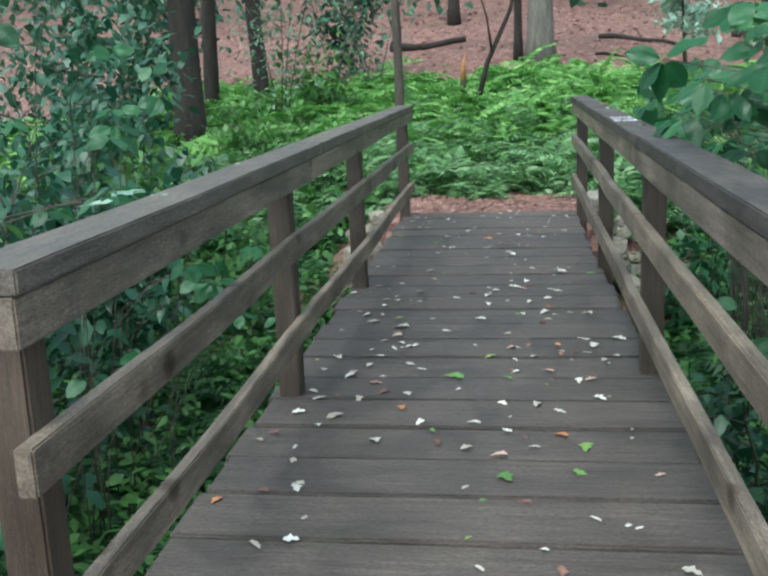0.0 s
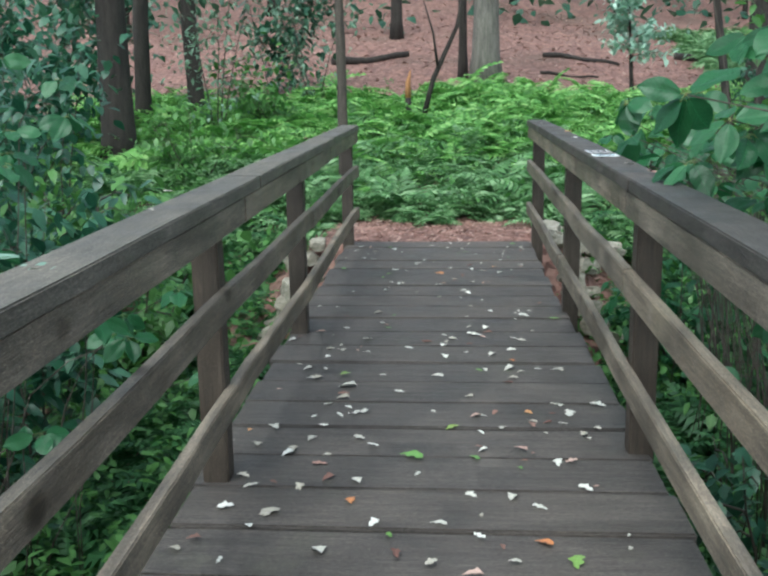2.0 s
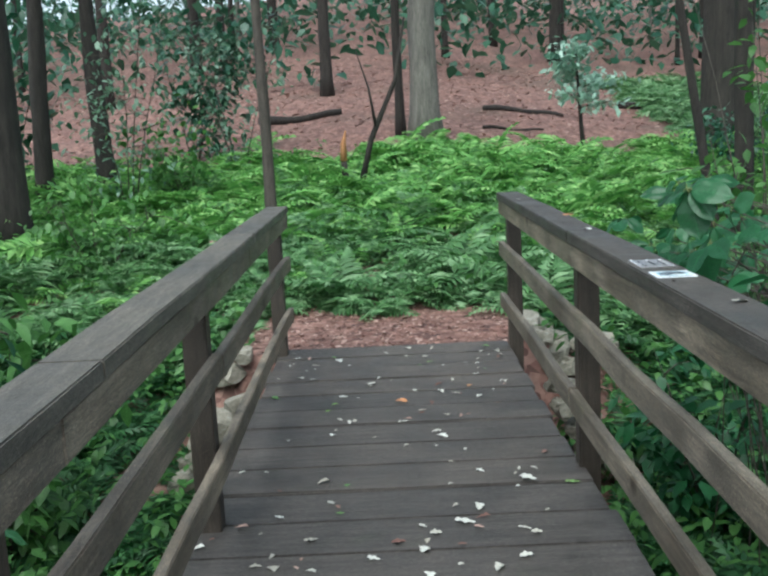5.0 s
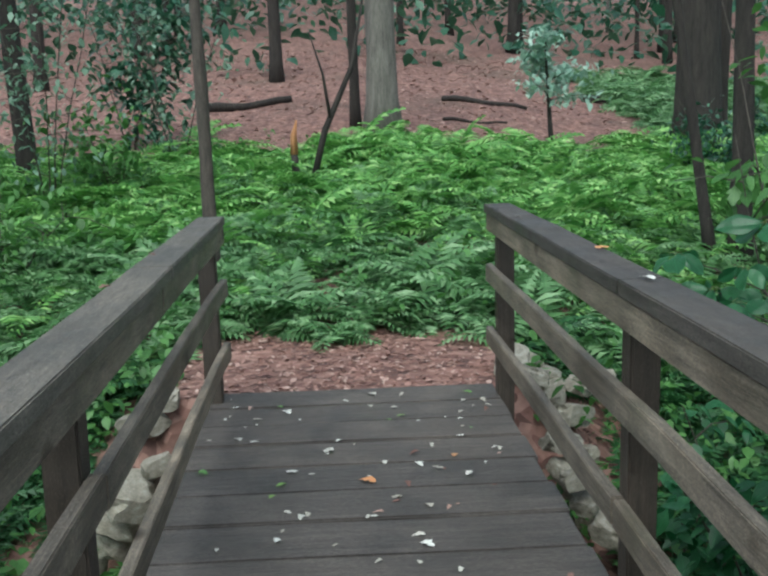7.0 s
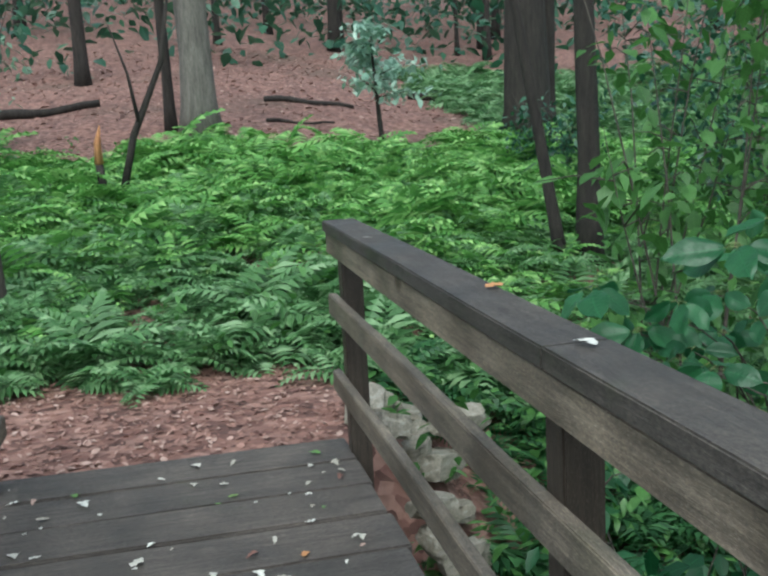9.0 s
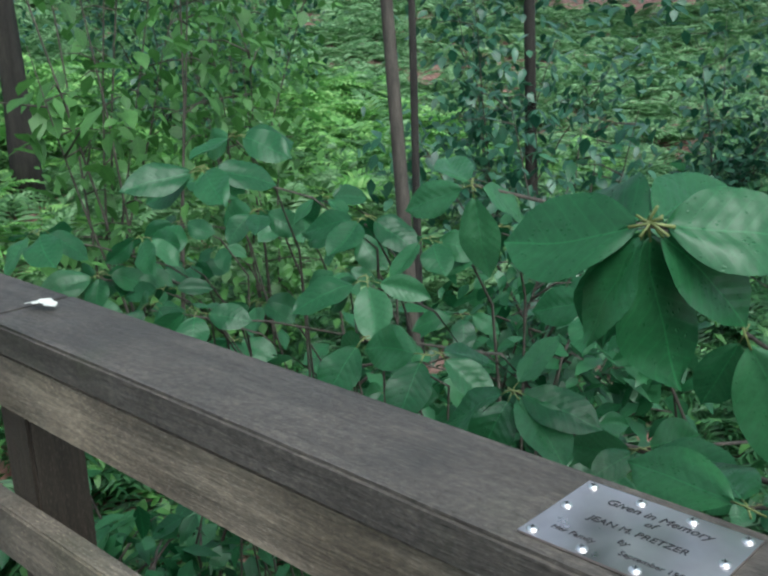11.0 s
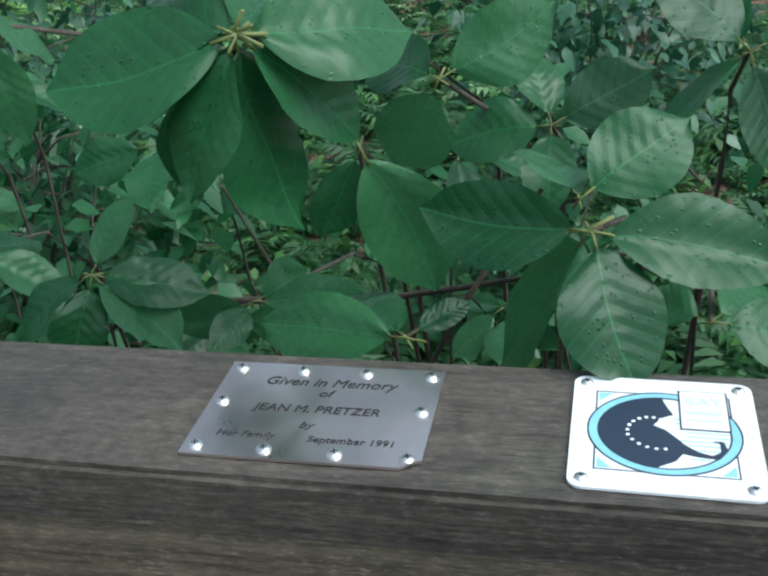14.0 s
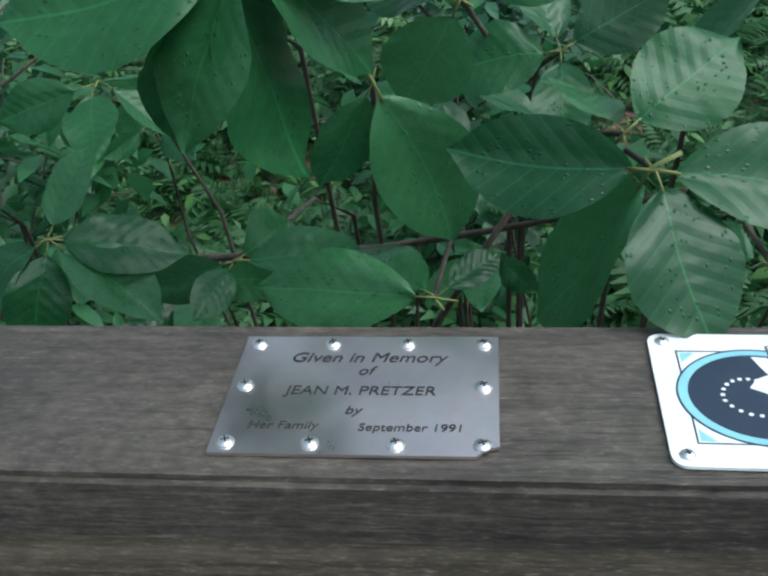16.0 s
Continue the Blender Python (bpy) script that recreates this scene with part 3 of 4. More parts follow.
for x, y, k, s in ((0.812, -1.84, 5, 0.06), (0.80, -2.47, 0, 0.055), (0.75, -0.7, 0, 0.03), (0.79, -4.05, 0, 0.05), (0.83, -4.4, 3, 0.06), (-0.74, -0.9, 0, 0.04), (-0.72, -1.6, 3, 0.04), (-0.78, -4.9, 0, 0.04), (-0.70, -5.3, 0, 0.03), (-0.74, -2.3, 3, 0.05)):
    ob = drop_leaf(k, x, y, 1.0, s, rng.uniform(0, 360))
    ob["label"] = ("red and yellow" if k == 5 else "small pale") + " fallen leaf lying on the railing cap"
    ob["group"] = "fallen leaves on the railing"


KINDS.append((flat_leaf("fallen_leaf", M_PALE, 0.8, 0.1, 0), "broad pale mint-green leaf lying on the railing cap"))
for x, y, s, turn in ((-0.77, -6.20, 0.11, 70), (-0.79, -6.08, 0.12, 20), (-0.70, -6.10, 0.10, -60), (-0.75, -5.98, 0.10, 100)):
    ob = drop_leaf(6, x, y, 0.985, s, turn)
    ob["group"] = "fallen leaves on the railing"


# ---- stones of the abutment ----
def stone_mesh(seed):
    bm = bmesh.new()
    bmesh.ops.create_icosphere(bm, subdivisions=3, radius=0.5)
    for v in bm.verts:
        q = v.co.normalized()
        big = noise.cell(q * 1.4 + Vector((seed * 3.7, 0, 0))) * 0.12
        d = 1 + 0.35 * noise.noise(q * 1.5 + Vector((seed * 5.1, seed, 0))) + 0.12 * noise.noise(q * 4 + Vector((seed, 0, seed))) + big
        v.co = Vector([max(-0.36, min(0.36, c)) for c in (q * 0.5 * d)])
    me = bpy.data.meshes.new("stone")
    bm.to_mesh(me)
    bm.free()
    me.materials.append(M_STONE)
    return me


STONES = [stone_mesh(k) for k in range(6)]
for side in (1, -1):
    for k in range(20 if side > 0 else 11):
        row = k % 4
        x = side * (0.93 + rng.uniform(0.0, 0.14) + 0.10 * row) if k < 16 else side * (1.0 + 0.17 * (k - 16) + rng.uniform(-.05, .05))
        y = -0.75 + 0.42 * (k // 4) + rng.uniform(-0.08, 0.08) if k < 16 else 0.55 + rng.uniform(-0.12, 0.25)
        h = -0.62 + 0.13 * (3 - row) if k < 16 else -0.16
        s = rng.uniform(0.2, 0.34)
        z = max(float(lie(x, y)) + s * 0.2, h)
        ob = new("stone", STONES[int(rng.integers(6))])
        ob.matrix_world = pose(x, y, z, rng.uniform(-20, 20), rng.uniform(-20, 20), rng.uniform(0, 360)) @ Matrix.Diagonal((s, s * 0.8, s * 0.55, 1))
        tagged(ob, "pale rough field stone stacked beside the bridge end", "stone", "stones of the bridge abutment")

# ---- ferns ----
FROND = [frond_shape(13, 1.0), frond_shape(11, 1.0)]


def fern_bed(name, spots, size, mat, label, fronds=6):
    n = len(spots)
    pos = np.repeat(np.c_[spots, lie(spots[:, 0], spots[:, 1])], fronds, axis=0)
    m = n * fronds
    yaw = np.repeat(rng.uniform(0, 6.28, n), fronds) + np.tile(np.arange(fronds) * 6.28 / fronds, n) + rng.normal(0, 0.25, m)
    lumps = 1 + 0.38 * np.sin(spots[:, 0] * 2.6 + 1.3 * np.sin(spots[:, 1] * 1.7)) * np.sin(spots[:, 1] * 3.1 + np.sin(spots[:, 0] * 2.1))
    tall = np.repeat(rng.uniform(0.65, 1.35, n) * lumps, fronds) * size * rng.uniform(0.75, 1.15, m)
    pos[:, 2] -= 0.02
    mats4 = placed(pos, yaw, rng.normal(0.16, 0.26, m), rng.normal(0, 0.25, m), tall)
    return tagged(put(name, join_copies(name, FROND, mats4, rng.integers(0, 2, m), mat, False)), label, "ferns", kind="stuff")


def clear_of_bridge(p):
    return ~((np.abs(p[:, 0] - 0.02) < 0.95) & (p[:, 1] < 0.15) & (p[:, 1] > -12))


p = np.c_[rng.uniform(-9, 12, 5600), rng.uniform(1.15, 10.2, 5600)]
edge = 9.0 + 0.8 * np.sin(p[:, 0] * 0.9) + 0.5 * np.sin(p[:, 0] * 2.3) - 0.25 * np.maximum(0, -1.5 - p[:, 0])
edge = edge + np.where(p[:, 0] > 4.5, 3, 0)
keep = (p[:, 1] < edge) & ~((np.abs(p[:, 0]) < 1.25) & (p[:, 1] < 1.35 + 0.15 * np.sin(p[:, 0] * 5)))
p = p[keep]
p = p[np.arange(len(p)) % 10 < 8]
# brighter fronds up the bank, dimmer ones below: shade gradient is coloured in
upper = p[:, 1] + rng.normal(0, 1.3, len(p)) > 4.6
fern_bed("fern_bed", p[upper], 0.62, M_FERN_LIT, "knee-high ferns covering the bank, open light put into their bright green")
fern_bed("lower_fern_bed", p[~upper], 0.47, M_FERN_DIM, "knee-high ferns by the bridge end, canopy shade put into their deeper green")
p = np.r_[np.c_[rng.uniform(-6, 9, 3300), rng.uniform(-8.5, 1.6, 3300)], np.c_[rng.uniform(1.3, 4.5, 700), rng.uniform(-5.5, -1.0, 700)]]
keep = clear_of_bridge(p) & ~((np.abs(p[:, 0]) < 1.3) & (p[:, 1] > -0.7))
# gully shade comes from the darker frond colour
fern_bed("gully_ferns", p[keep], 0.40, M_FERN_SHADE, "green ferns growing in the gully beside the bridge")
p = np.c_[rng.uniform(6, 26, 3300), rng.uniform(-6, 22, 3300)]
# far ferns get a dim or a darkest green, their shade held in colour
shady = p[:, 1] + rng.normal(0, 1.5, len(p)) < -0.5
fern_bed("far_ferns", p[~shady], 0.68, M_FERN_DIM, "green ferns under the far trees", 5)
fern_bed("shaded_ferns", p[shady], 0.6, M_FERN_SHADE, "ferns behind the broad-leaved shrubs, shade put into their dark green", 5)

# low seedlings among the ferns
LEAF = [leaf_shape(1.0, 0.6, 3, 0.15, 0.15), leaf_shape(1.0, 0.5, 3, 0.2, 0.3), leaf_shape(1.0, 0.7, 3, 0.1, 0.2)]
p = np.r_[np.c_[rng.uniform(-7, 10, 5000), rng.uniform(-7.5, 9, 5000)], np.c_[rng.uniform(-3, 3, 3800), rng.uniform(-7.2, 0.9, 3800)]]
p = p[clear_of_bridge(p) & ~((np.abs(p[:, 0]) < 1.05) & (p[:, 1] < 1.3) & (p[:, 1] > -1))]
n = len(p)
pos = np.repeat(np.c_[p, lie(p[:, 0], p[:, 1]) + rng.uniform(0.05, 0.4, n)], 3, axis=0) + rng.normal(0, 0.04, (3 * n, 3))
tagged(put("undergrowth", join_copies("undergrowth", LEAF, placed(pos, rng.uniform(0, 6.28, 3 * n), rng.normal(-0.2, 0.3, 3 * n), rng.normal(0, 0.3, 3 * n), rng.uniform(0.05, 0.11, 3 * n)),
                                          rng.integers(0, 3, 3 * n), M_BRIGHT)), "small green seedlings among the ferns", "undergrowth", kind="stuff")

# brown leaves strewn over the floor
p = np.r_[np.c_[rng.uniform(-14, 14, 13000), rng.uniform(8.5, 26, 13000)], np.c_[rng.uniform(-1.3, 1.4, 2200), rng.uniform(0.08, 1.7, 2200)],
          np.c_[rng.uniform(-5, 5, 700), rng.uniform(-8, 1.5, 700)]]
p = p[clear_of_bridge(p)]
n = len(p)
tagged(put("leaf_litter", join_copies("leaf_litter", LEAF, placed(np.c_[p, lie(p[:, 0], p[:, 1]) + 0.012], rng.uniform(0, 6.28, n), rng.normal(0, 0.22, n), rng.normal(0, 0.25, n),
                                      np.where(p[:, 1] > 8, rng.uniform(0.06, 0.14, n), rng.uniform(0.02, 0.055, n))), rng.integers(0, 3, n), M_LITTER)),
       "reddish brown dry leaves strewn over the forest floor", "leaf litter", kind="stuff")


# ---- trees ----
def trunk_path(x, y, height, lean, seed, steps=12, radius=0.1):
    z0 = float(lie(x, y)) - 0.12
    out = []
    for i in range(steps + 1):
        t = i / steps
        wob = noise.noise_vector(Vector((seed * 3.3, t * 2.2, 0))) * 0.05 * t * min(height, 4) * min(1, 0.15 + radius * 5)
        out.append((x + lean[0] * height * t + wob.x, y + lean[1] * height * t + wob.y, z0 + (height + 0.12) * t))
    return out


def tree(x, y, radius, height, lean, mat, label, seed, crown_from=0.55, spread=2.0, leaves=500, leaf_mat=None, leaf_size=0.14, limbs=7, flare=1.35, branches_low=0):
    path = trunk_path(x, y, height, lean, seed, 16, radius)
    radii = [radius * (1 - 0.75 * i / 16) * (1 + (flare - 1) * math.exp(-i * 1.6)) for i in range(17)]
    top = tagged(empty("tree", path[0]), label, "tree")
    shift = Vector(path[0])
    def local(vs):
        return [tuple(Vector(v) - shift) for v in vs]
    vs, fs = tube(path, radii, 14 if radius > 0.08 else 8, 0.22, seed)
    put("trunk", mesh_of("trunk", local(vs), fs, mat), top)
    r = np.random.default_rng(seed + 50)
    ends, parts = [], []
    for k in range(limbs):
        t = crown_from + (1 - crown_from) * k / max(1, limbs - 1) * 0.97
        i = min(15, int(t * 16))
        a = Vector(path[i]).lerp(Vector(path[i + 1]), t * 16 - i)
        w = r.uniform(0, 6.28)
        length = spread * r.uniform(0.6, 1.1) * (1.2 - 0.6 * t)
        d = Vector((math.cos(w), math.sin(w), r.uniform(0.15, 0.6)))
        pts = [a + d * length * q + Vector((0, 0, -0.12 * length * q * q)) + noise.noise_vector(Vector((k, seed, q * 3))) * 0.12 * length * q for q in (0, 0.25, 0.5, 0.75, 1)]
        rr = radii[i] * 0.4
        parts.append(tube(pts, [rr, rr * 0.75, rr * 0.5, rr * 0.3, rr * 0.12], 6))
        ends += [(p, length) for p in pts[1:]]
    if parts:
        vs, fs = tubes(parts)
        put("limbs", mesh_of("limbs", local(vs), fs, mat), top)
    if leaves and ends:
        pick = r.integers(0, len(ends), leaves)
        pos = np.array([ends[q][0] for q in pick]) + r.normal(0, 1, (leaves, 3)) * np.array([[ends[q][1] * 0.22] for q in pick]) * np.array([1, 1, 0.6]) - np.array(shift)
        ms = placed(pos, r.uniform(0, 6.28, leaves), r.normal(-0.3, 0.35, leaves), r.normal(0, 0.35, leaves), r.uniform(0.7, 1.3, leaves) * leaf_size)
        put_stuff("crown", join_copies("crown", LEAF, ms, r.integers(0, 3, leaves), leaf_mat or M_SHRUB), top)
    return top


tree(0.74, 10.6, 0.27, 11, (0.0, 0.0), M_GREY_BARK, "stout grey-barked tree standing at the edge of the ferns", 1, spread=3, leaves=700)
tree(0.32, 11.6, 0.09, 8, (-0.01, 0.0), M_BARK, "slim dark tree beside the stout grey trunk", 2)
tree(5.75, 10.2, 0.36, 12, (0.0, 0.02), M_BARK, "massive dark-barked tree at the edge of the ferns", 3, spread=3, leaves=700)
tree(6.5, 11.2, 0.14, 10, (0.03, 0.0), M_BARK, "dark tree behind the massive trunk", 4)
tree(3.72, 3.7, 0.108, 8, (0.0, 0.015), M_BARK, "dark straight tree rising from the ferns", 5, leaves=500)
tree(3.48, 3.75, 0.058, 7, (-0.13, 0.10), M_BARK, "thin dark leaning tree beside a straight one", 6, leaves=300)
tree(-1.08, 2.75, 0.062, 7, (-0.012, 0.0), M_TWIG, "thin straight young tree close to the bridge end", 7, spread=1.2, leaves=240, flare=1.2)
tree(-3.95, 7.4, 0.13, 9, (-0.035, 0.0), M_BARK, "dark-barked tree among the undergrowth", 8)
tree(-4.7, 6.9, 0.13, 9, (0.05, 0.0), M_BARK, "dark leaning tree among the undergrowth", 9)
tree(-4.3, 4.6, 0.22, 10, (0.01, 0.02), M_BARK, "thick dark tree behind the shrubs", 10, leaves=500)
tree(2.19, -2.02, 0.027, 6, (0.055, 0.14), M_TWIG, "slender grey sapling among broad-leaved shrubs", 11, spread=1.0, leaves=160, leaf_mat=M_SHRUB, leaf_size=0.10, flare=1.1)
tree(2.64, -1.50, 0.019, 6, (0.08, 0.07), M_BARK, "slender dark sapling beside a grey one", 12, spread=0.9, leaves=120, leaf_size=0.10, flare=1.1)
tree(7.49, 1.40, 0.06, 9, (-0.02, 0.0), M_BARK, "thin black-barked tree standing in the ferns", 13)
tree(11.0, -2.1, 0.08, 8, (-0.02, 0.0), M_BARK, "dark tree behind broad-leaved shrubs", 14)
tree(9.4, -1.35, 0.12, 8, (0.01, 0.0), M_BARK, "dark tree standing in the ferns", 15)
tree(3.35, 9.9, 0.05, 1.75, (-0.08, 0.0), M_BARK, "small sapling with pale grey-green leaves on the slope", 16, crown_from=0.5, spread=0.75, leaves=750, leaf_mat=M_PALE, leaf_size=0.13, limbs=10, flare=1.1)
r = np.random.default_rng(99)
for k in range(26):
    while True:
        x, y = r.uniform(-18, 26), r.uniform(18.5, 40)
        if abs(x - 0.5) > 0.8:
            break
    tree(x, y, r.uniform(0.06, 0.2), r.uniform(9, 13), (r.normal(0, 0.02), r.normal(0, 0.02)), M_BARK if r.random() < 0.75 else M_GREY_BARK,
         "distant forest tree on the leaf-covered slope", 100 + k, spread=2.6, leaves=260, leaf_size=0.24)

n = 42000
q = np.c_[rng.uniform(-40, 75, n), rng.uniform(19, 48, n)]
q[::4, 0], q[::4, 1] = rng.uniform(20, 60, len(q[::4])), rng.uniform(-12, 25, len(q[::4]))
pos = np.c_[q, lie(q[:, 0], q[:, 1]) + np.abs(rng.normal(0, 2.2, n)) + 0.1]
clump = (q[:, 0] > 19) & (q[:, 1] < 24) | (np.sin(q[:, 0] * 0.8) * np.sin(q[:, 1] * 0.6 + q[:, 0] * 0.3) + rng.normal(0, 0.3, n) > 0.1 - (q[:, 1] - 24) * 0.06)
pos = pos[clump]
n = len(pos)
tagged(put("far_woods", join_copies("far_woods", LEAF, placed(pos, rng.uniform(0, 6.28, n), rng.normal(-0.3, 0.4, n), rng.normal(0, 0.4, n), rng.uniform(0.25, 0.6, n)), rng.integers(0, 3, n), M_SHRUB)),
       "leafy understorey of the woods beyond the slope", "woods", kind="stuff")

# broken sapling with a fresh split
snag = tagged(empty("broken_sapling"), "snapped sapling with bare orange split wood among the ferns", "tree stump")
b = (-0.52, 6.4, float(lie(-0.52, 6.4)))
vs, fs = tube([(b[0], b[1], b[2] - 0.1), (b[0] - 0.01, b[1], b[2] + 0.3), (b[0] - 0.02, b[1], b[2] + 0.48)], [0.05, 0.045, 0.04], 8, 0.3)
put("trunk", mesh_of("trunk", vs, fs, M_BARK), snag)
vs, fs = tube([(b[0] - 0.02, b[1], b[2] + 0.48), (b[0] - 0.02, b[1] - 0.01, b[2] + 0.70), (b[0] + 0.02, b[1], b[2] + 0.88)], [0.045, 0.035, 0.006], 7, 0.5)
put("split_wood", mesh_of("split_wood", vs, fs, M_SPLIT), snag, "bare orange splintered wood")
vs, fs = tubes([tube([(b[0] + 0.18, b[1] + 0.05, b[2] + 0.1), (b[0] + 0.35, b[1] + 0.1, b[2] + 0.75), (b[0] + 0.7, b[1] + 0.2, b[2] + 1.5), (b[0] + 0.85, b[1] + 0.2, b[2] + 2.3)], [0.045, 0.04, 0.03, 0.015], 7, 0.2),
                tube([(b[0] + 0.42, b[1] + 0.1, b[2] + 0.9), (b[0] + 0.35, b[1] + 0.1, b[2] + 1.4), (b[0] + 0.2, b[1] + 0.2, b[2] + 1.9)], [0.022, 0.015, 0.006], 6)])
put("fallen_top", mesh_of("fallen_top", vs, fs, M_BARK), snag, "leaning dead top")
for x0, y0, x1, y1, rad in ((-2.6, 14.0, -0.9, 14.6, 0.10), (1.9, 12.3, 3.1, 12.5, 0.035), (2.2, 15.0, 3.8, 14.2, 0.06), (5.5, 16.5, 8.5, 15.5, 0.09)):
    pts = [(x0 + (x1 - x0) * t, y0 + (y1 - y0) * t, float(lie(x0 + (x1 - x0) * t, y0 + (y1 - y0) * t)) + rad * 0.7 + 0.02 * math.sin(9 * t)) for t in np.linspace(0, 1, 7)]
    vs, fs = tube(pts, [rad * (1 - 0.4 * k / 6) for k in range(7)], 9, 0.3, x0)
    tagged(put("fallen_log", mesh_of("fallen_log", vs, fs, M_BARK)), "dark fallen log lying on the leaf litter", "log", "logs on the slope")


# ---- shrubs ----
def shrub(x, y, height, spread, stems, leaves, size, mat, label, seed, category="shrub", over=None):
    leaves = int(leaves * 3.2)
    r = np.random.default_rng(seed)
    z0 = float(lie(x, y)) - 0.05
    top = tagged(empty("shrub", (x, y, z0)), label, category)
    parts, pts_all = [], []
    for k in range(stems):
        w = r.uniform(0, 6.28)
        d = Vector((math.cos(w), math.sin(w), 0)) * spread * r.uniform(0.4, 1.0)
        if over is not None:
            d = d * 0.5 + Vector((over[0], over[1], 0)) * r.uniform(0.3, 1.0)
        parts = []
        h = height * r.uniform(0.65, 1.05)
        pts = [Vector((0.06 * math.cos(w), 0.06 * math.sin(w), 0)) + d * t ** 1.3 + Vector((0, 0, h * t)) + noise.noise_vector(Vector((k, seed, t * 3))) * 0.08 * t for t in (0, 0.2, 0.4, 0.6, 0.8, 1.0)]
        parts.append(tube(pts, [0.010, 0.009, 0.007, 0.006, 0.004, 0.002], 6))
        for q in range(8):
            t = r.uniform(0.12, 1.0)
            i = min(4, int(t * 5))
            a = pts[i].lerp(pts[i + 1], t * 5 - i)
            e = a + Vector((r.normal(0, 0.25), r.normal(0, 0.25), r.normal(0.03, 0.1))) * spread
            parts.append(tube([a, a.lerp(e, 0.5) + Vector((0, 0, 0.03)), e], [0.006, 0.004, 0.002], 5))
            pts_all += [a, a.lerp(e, 0.5), e, e]
        vs, fs = tubes(parts)
        put("stem", mesh_of("stem", vs, fs, M_TWIG), top)
    pick = r.integers(0, len(pts_all), leaves)
    pos = np.array([pts_all[q] for q in pick]) + r.normal(0, 0.16, (leaves, 3)) * spread
    ms = placed(pos, r.uniform(0, 6.28, leaves), r.normal(-0.45, 0.35, leaves), r.normal(0, 0.3, leaves), r.uniform(0.7, 1.3, leaves) * size)
    put_stuff("foliage", join_copies("foliage", LEAF, ms, r.integers(0, 3, leaves), mat), top)
    return top


LEFT = ((-1.9, -5.6, 2.1, 0.7, 420, 0.085), (-2.6, -4.4, 2.5, 0.9, 520, 0.085), (-2.0, -3.4, 1.9, 0.7, 380, 0.08), (-2.8, -2.4, 2.4, 0.9, 520, 0.08), (-2.2, -1.2, 1.8, 0.7, 360, 0.08),
        (-3.2, -0.2, 2.4, 0.9, 480, 0.08), (-4.4, 1.4, 2.3, 0.9, 460, 0.09), (-5.5, 3.2, 2.6, 1.0, 480, 0.1), (-2.9, 3.2, 0.9, 0.7, 200, 0.07), (-4.0, -5.2, 2.8, 1.0, 480, 0.09), (-5.0, -1.5, 3.0, 1.2, 520, 0.1),
        (-5.5, 5.2, 3.0, 1.3, 520, 0.12), (-2.6, 6.4, 1.3, 0.8, 240, 0.08), (-6.0, 9.0, 3.6, 1.5, 520, 0.14), (-3.3, 10.5, 3.4, 1.2, 420, 0.13), (-3.3, 6.0, 3.3, 1.3, 260, 0.07), (-2.2, 8.4, 3.0, 1.1, 230, 0.07))
for k, (x, y, h, s, n, size) in enumerate(LEFT):
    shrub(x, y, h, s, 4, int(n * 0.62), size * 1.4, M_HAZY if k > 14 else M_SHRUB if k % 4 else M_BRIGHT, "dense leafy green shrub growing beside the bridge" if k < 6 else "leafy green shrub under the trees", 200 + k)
RIGHT = ((1.75, -6.3, 2.2, 0.55, 200, 0.12), (2.7, -5.0, 2.0, 0.8, 300, 0.11), (1.9, -4.6, 1.7, 0.55, 200, 0.11), (2.3, -1.9, 1.55, 0.6, 260, 0.10), (1.75, -1.2, 1.35, 0.5, 190, 0.10), (3.2, -1.2, 1.7, 0.8, 320, 0.10),
         (3.6, -3.2, 1.3, 0.8, 280, 0.10), (3.9, 0.9, 2.3, 0.9, 330, 0.09), (5.2, -0.4, 1.9, 1.0, 330, 0.10), (5.0, 2.6, 3.0, 1.0, 330, 0.09), (6.2, 5.2, 2.2, 1.2, 380, 0.11), (7.2, 1.6, 2.6, 1.2, 380, 0.12), (4.9, 7.4, 1.4, 0.8, 300, 0.09),
         (6.0, -3.6, 1.6, 1.0, 300, 0.11), (9.2, 7.5, 2.6, 1.5, 420, 0.14), (10.5, 1.0, 2.2, 1.4, 400, 0.14), (2.75, 0.35, 2.9, 0.75, 95, 0.13), (3.1, 1.6, 3.2, 0.8, 95, 0.13),
         (1.40, -5.9, 1.45, 0.4, 130, 0.10), (1.42, -5.1, 1.5, 0.4, 130, 0.10), (1.5, -6.7, 1.4, 0.4, 110, 0.10), (1.4, -4.2, 1.3, 0.4, 110, 0.09))
for k, (x, y, h, s, n, size) in enumerate(RIGHT):
    shrub(x, y, h, s, 5, n, size, M_BIG if k < 7 else (M_BRIGHT if k in (7, 9, 16, 17) else M_SHRUB), "broad-leaved green shrub growing beside the bridge" if k < 7 or k > 17 else "leafy green shrub in the fern hollow", 300 + k)

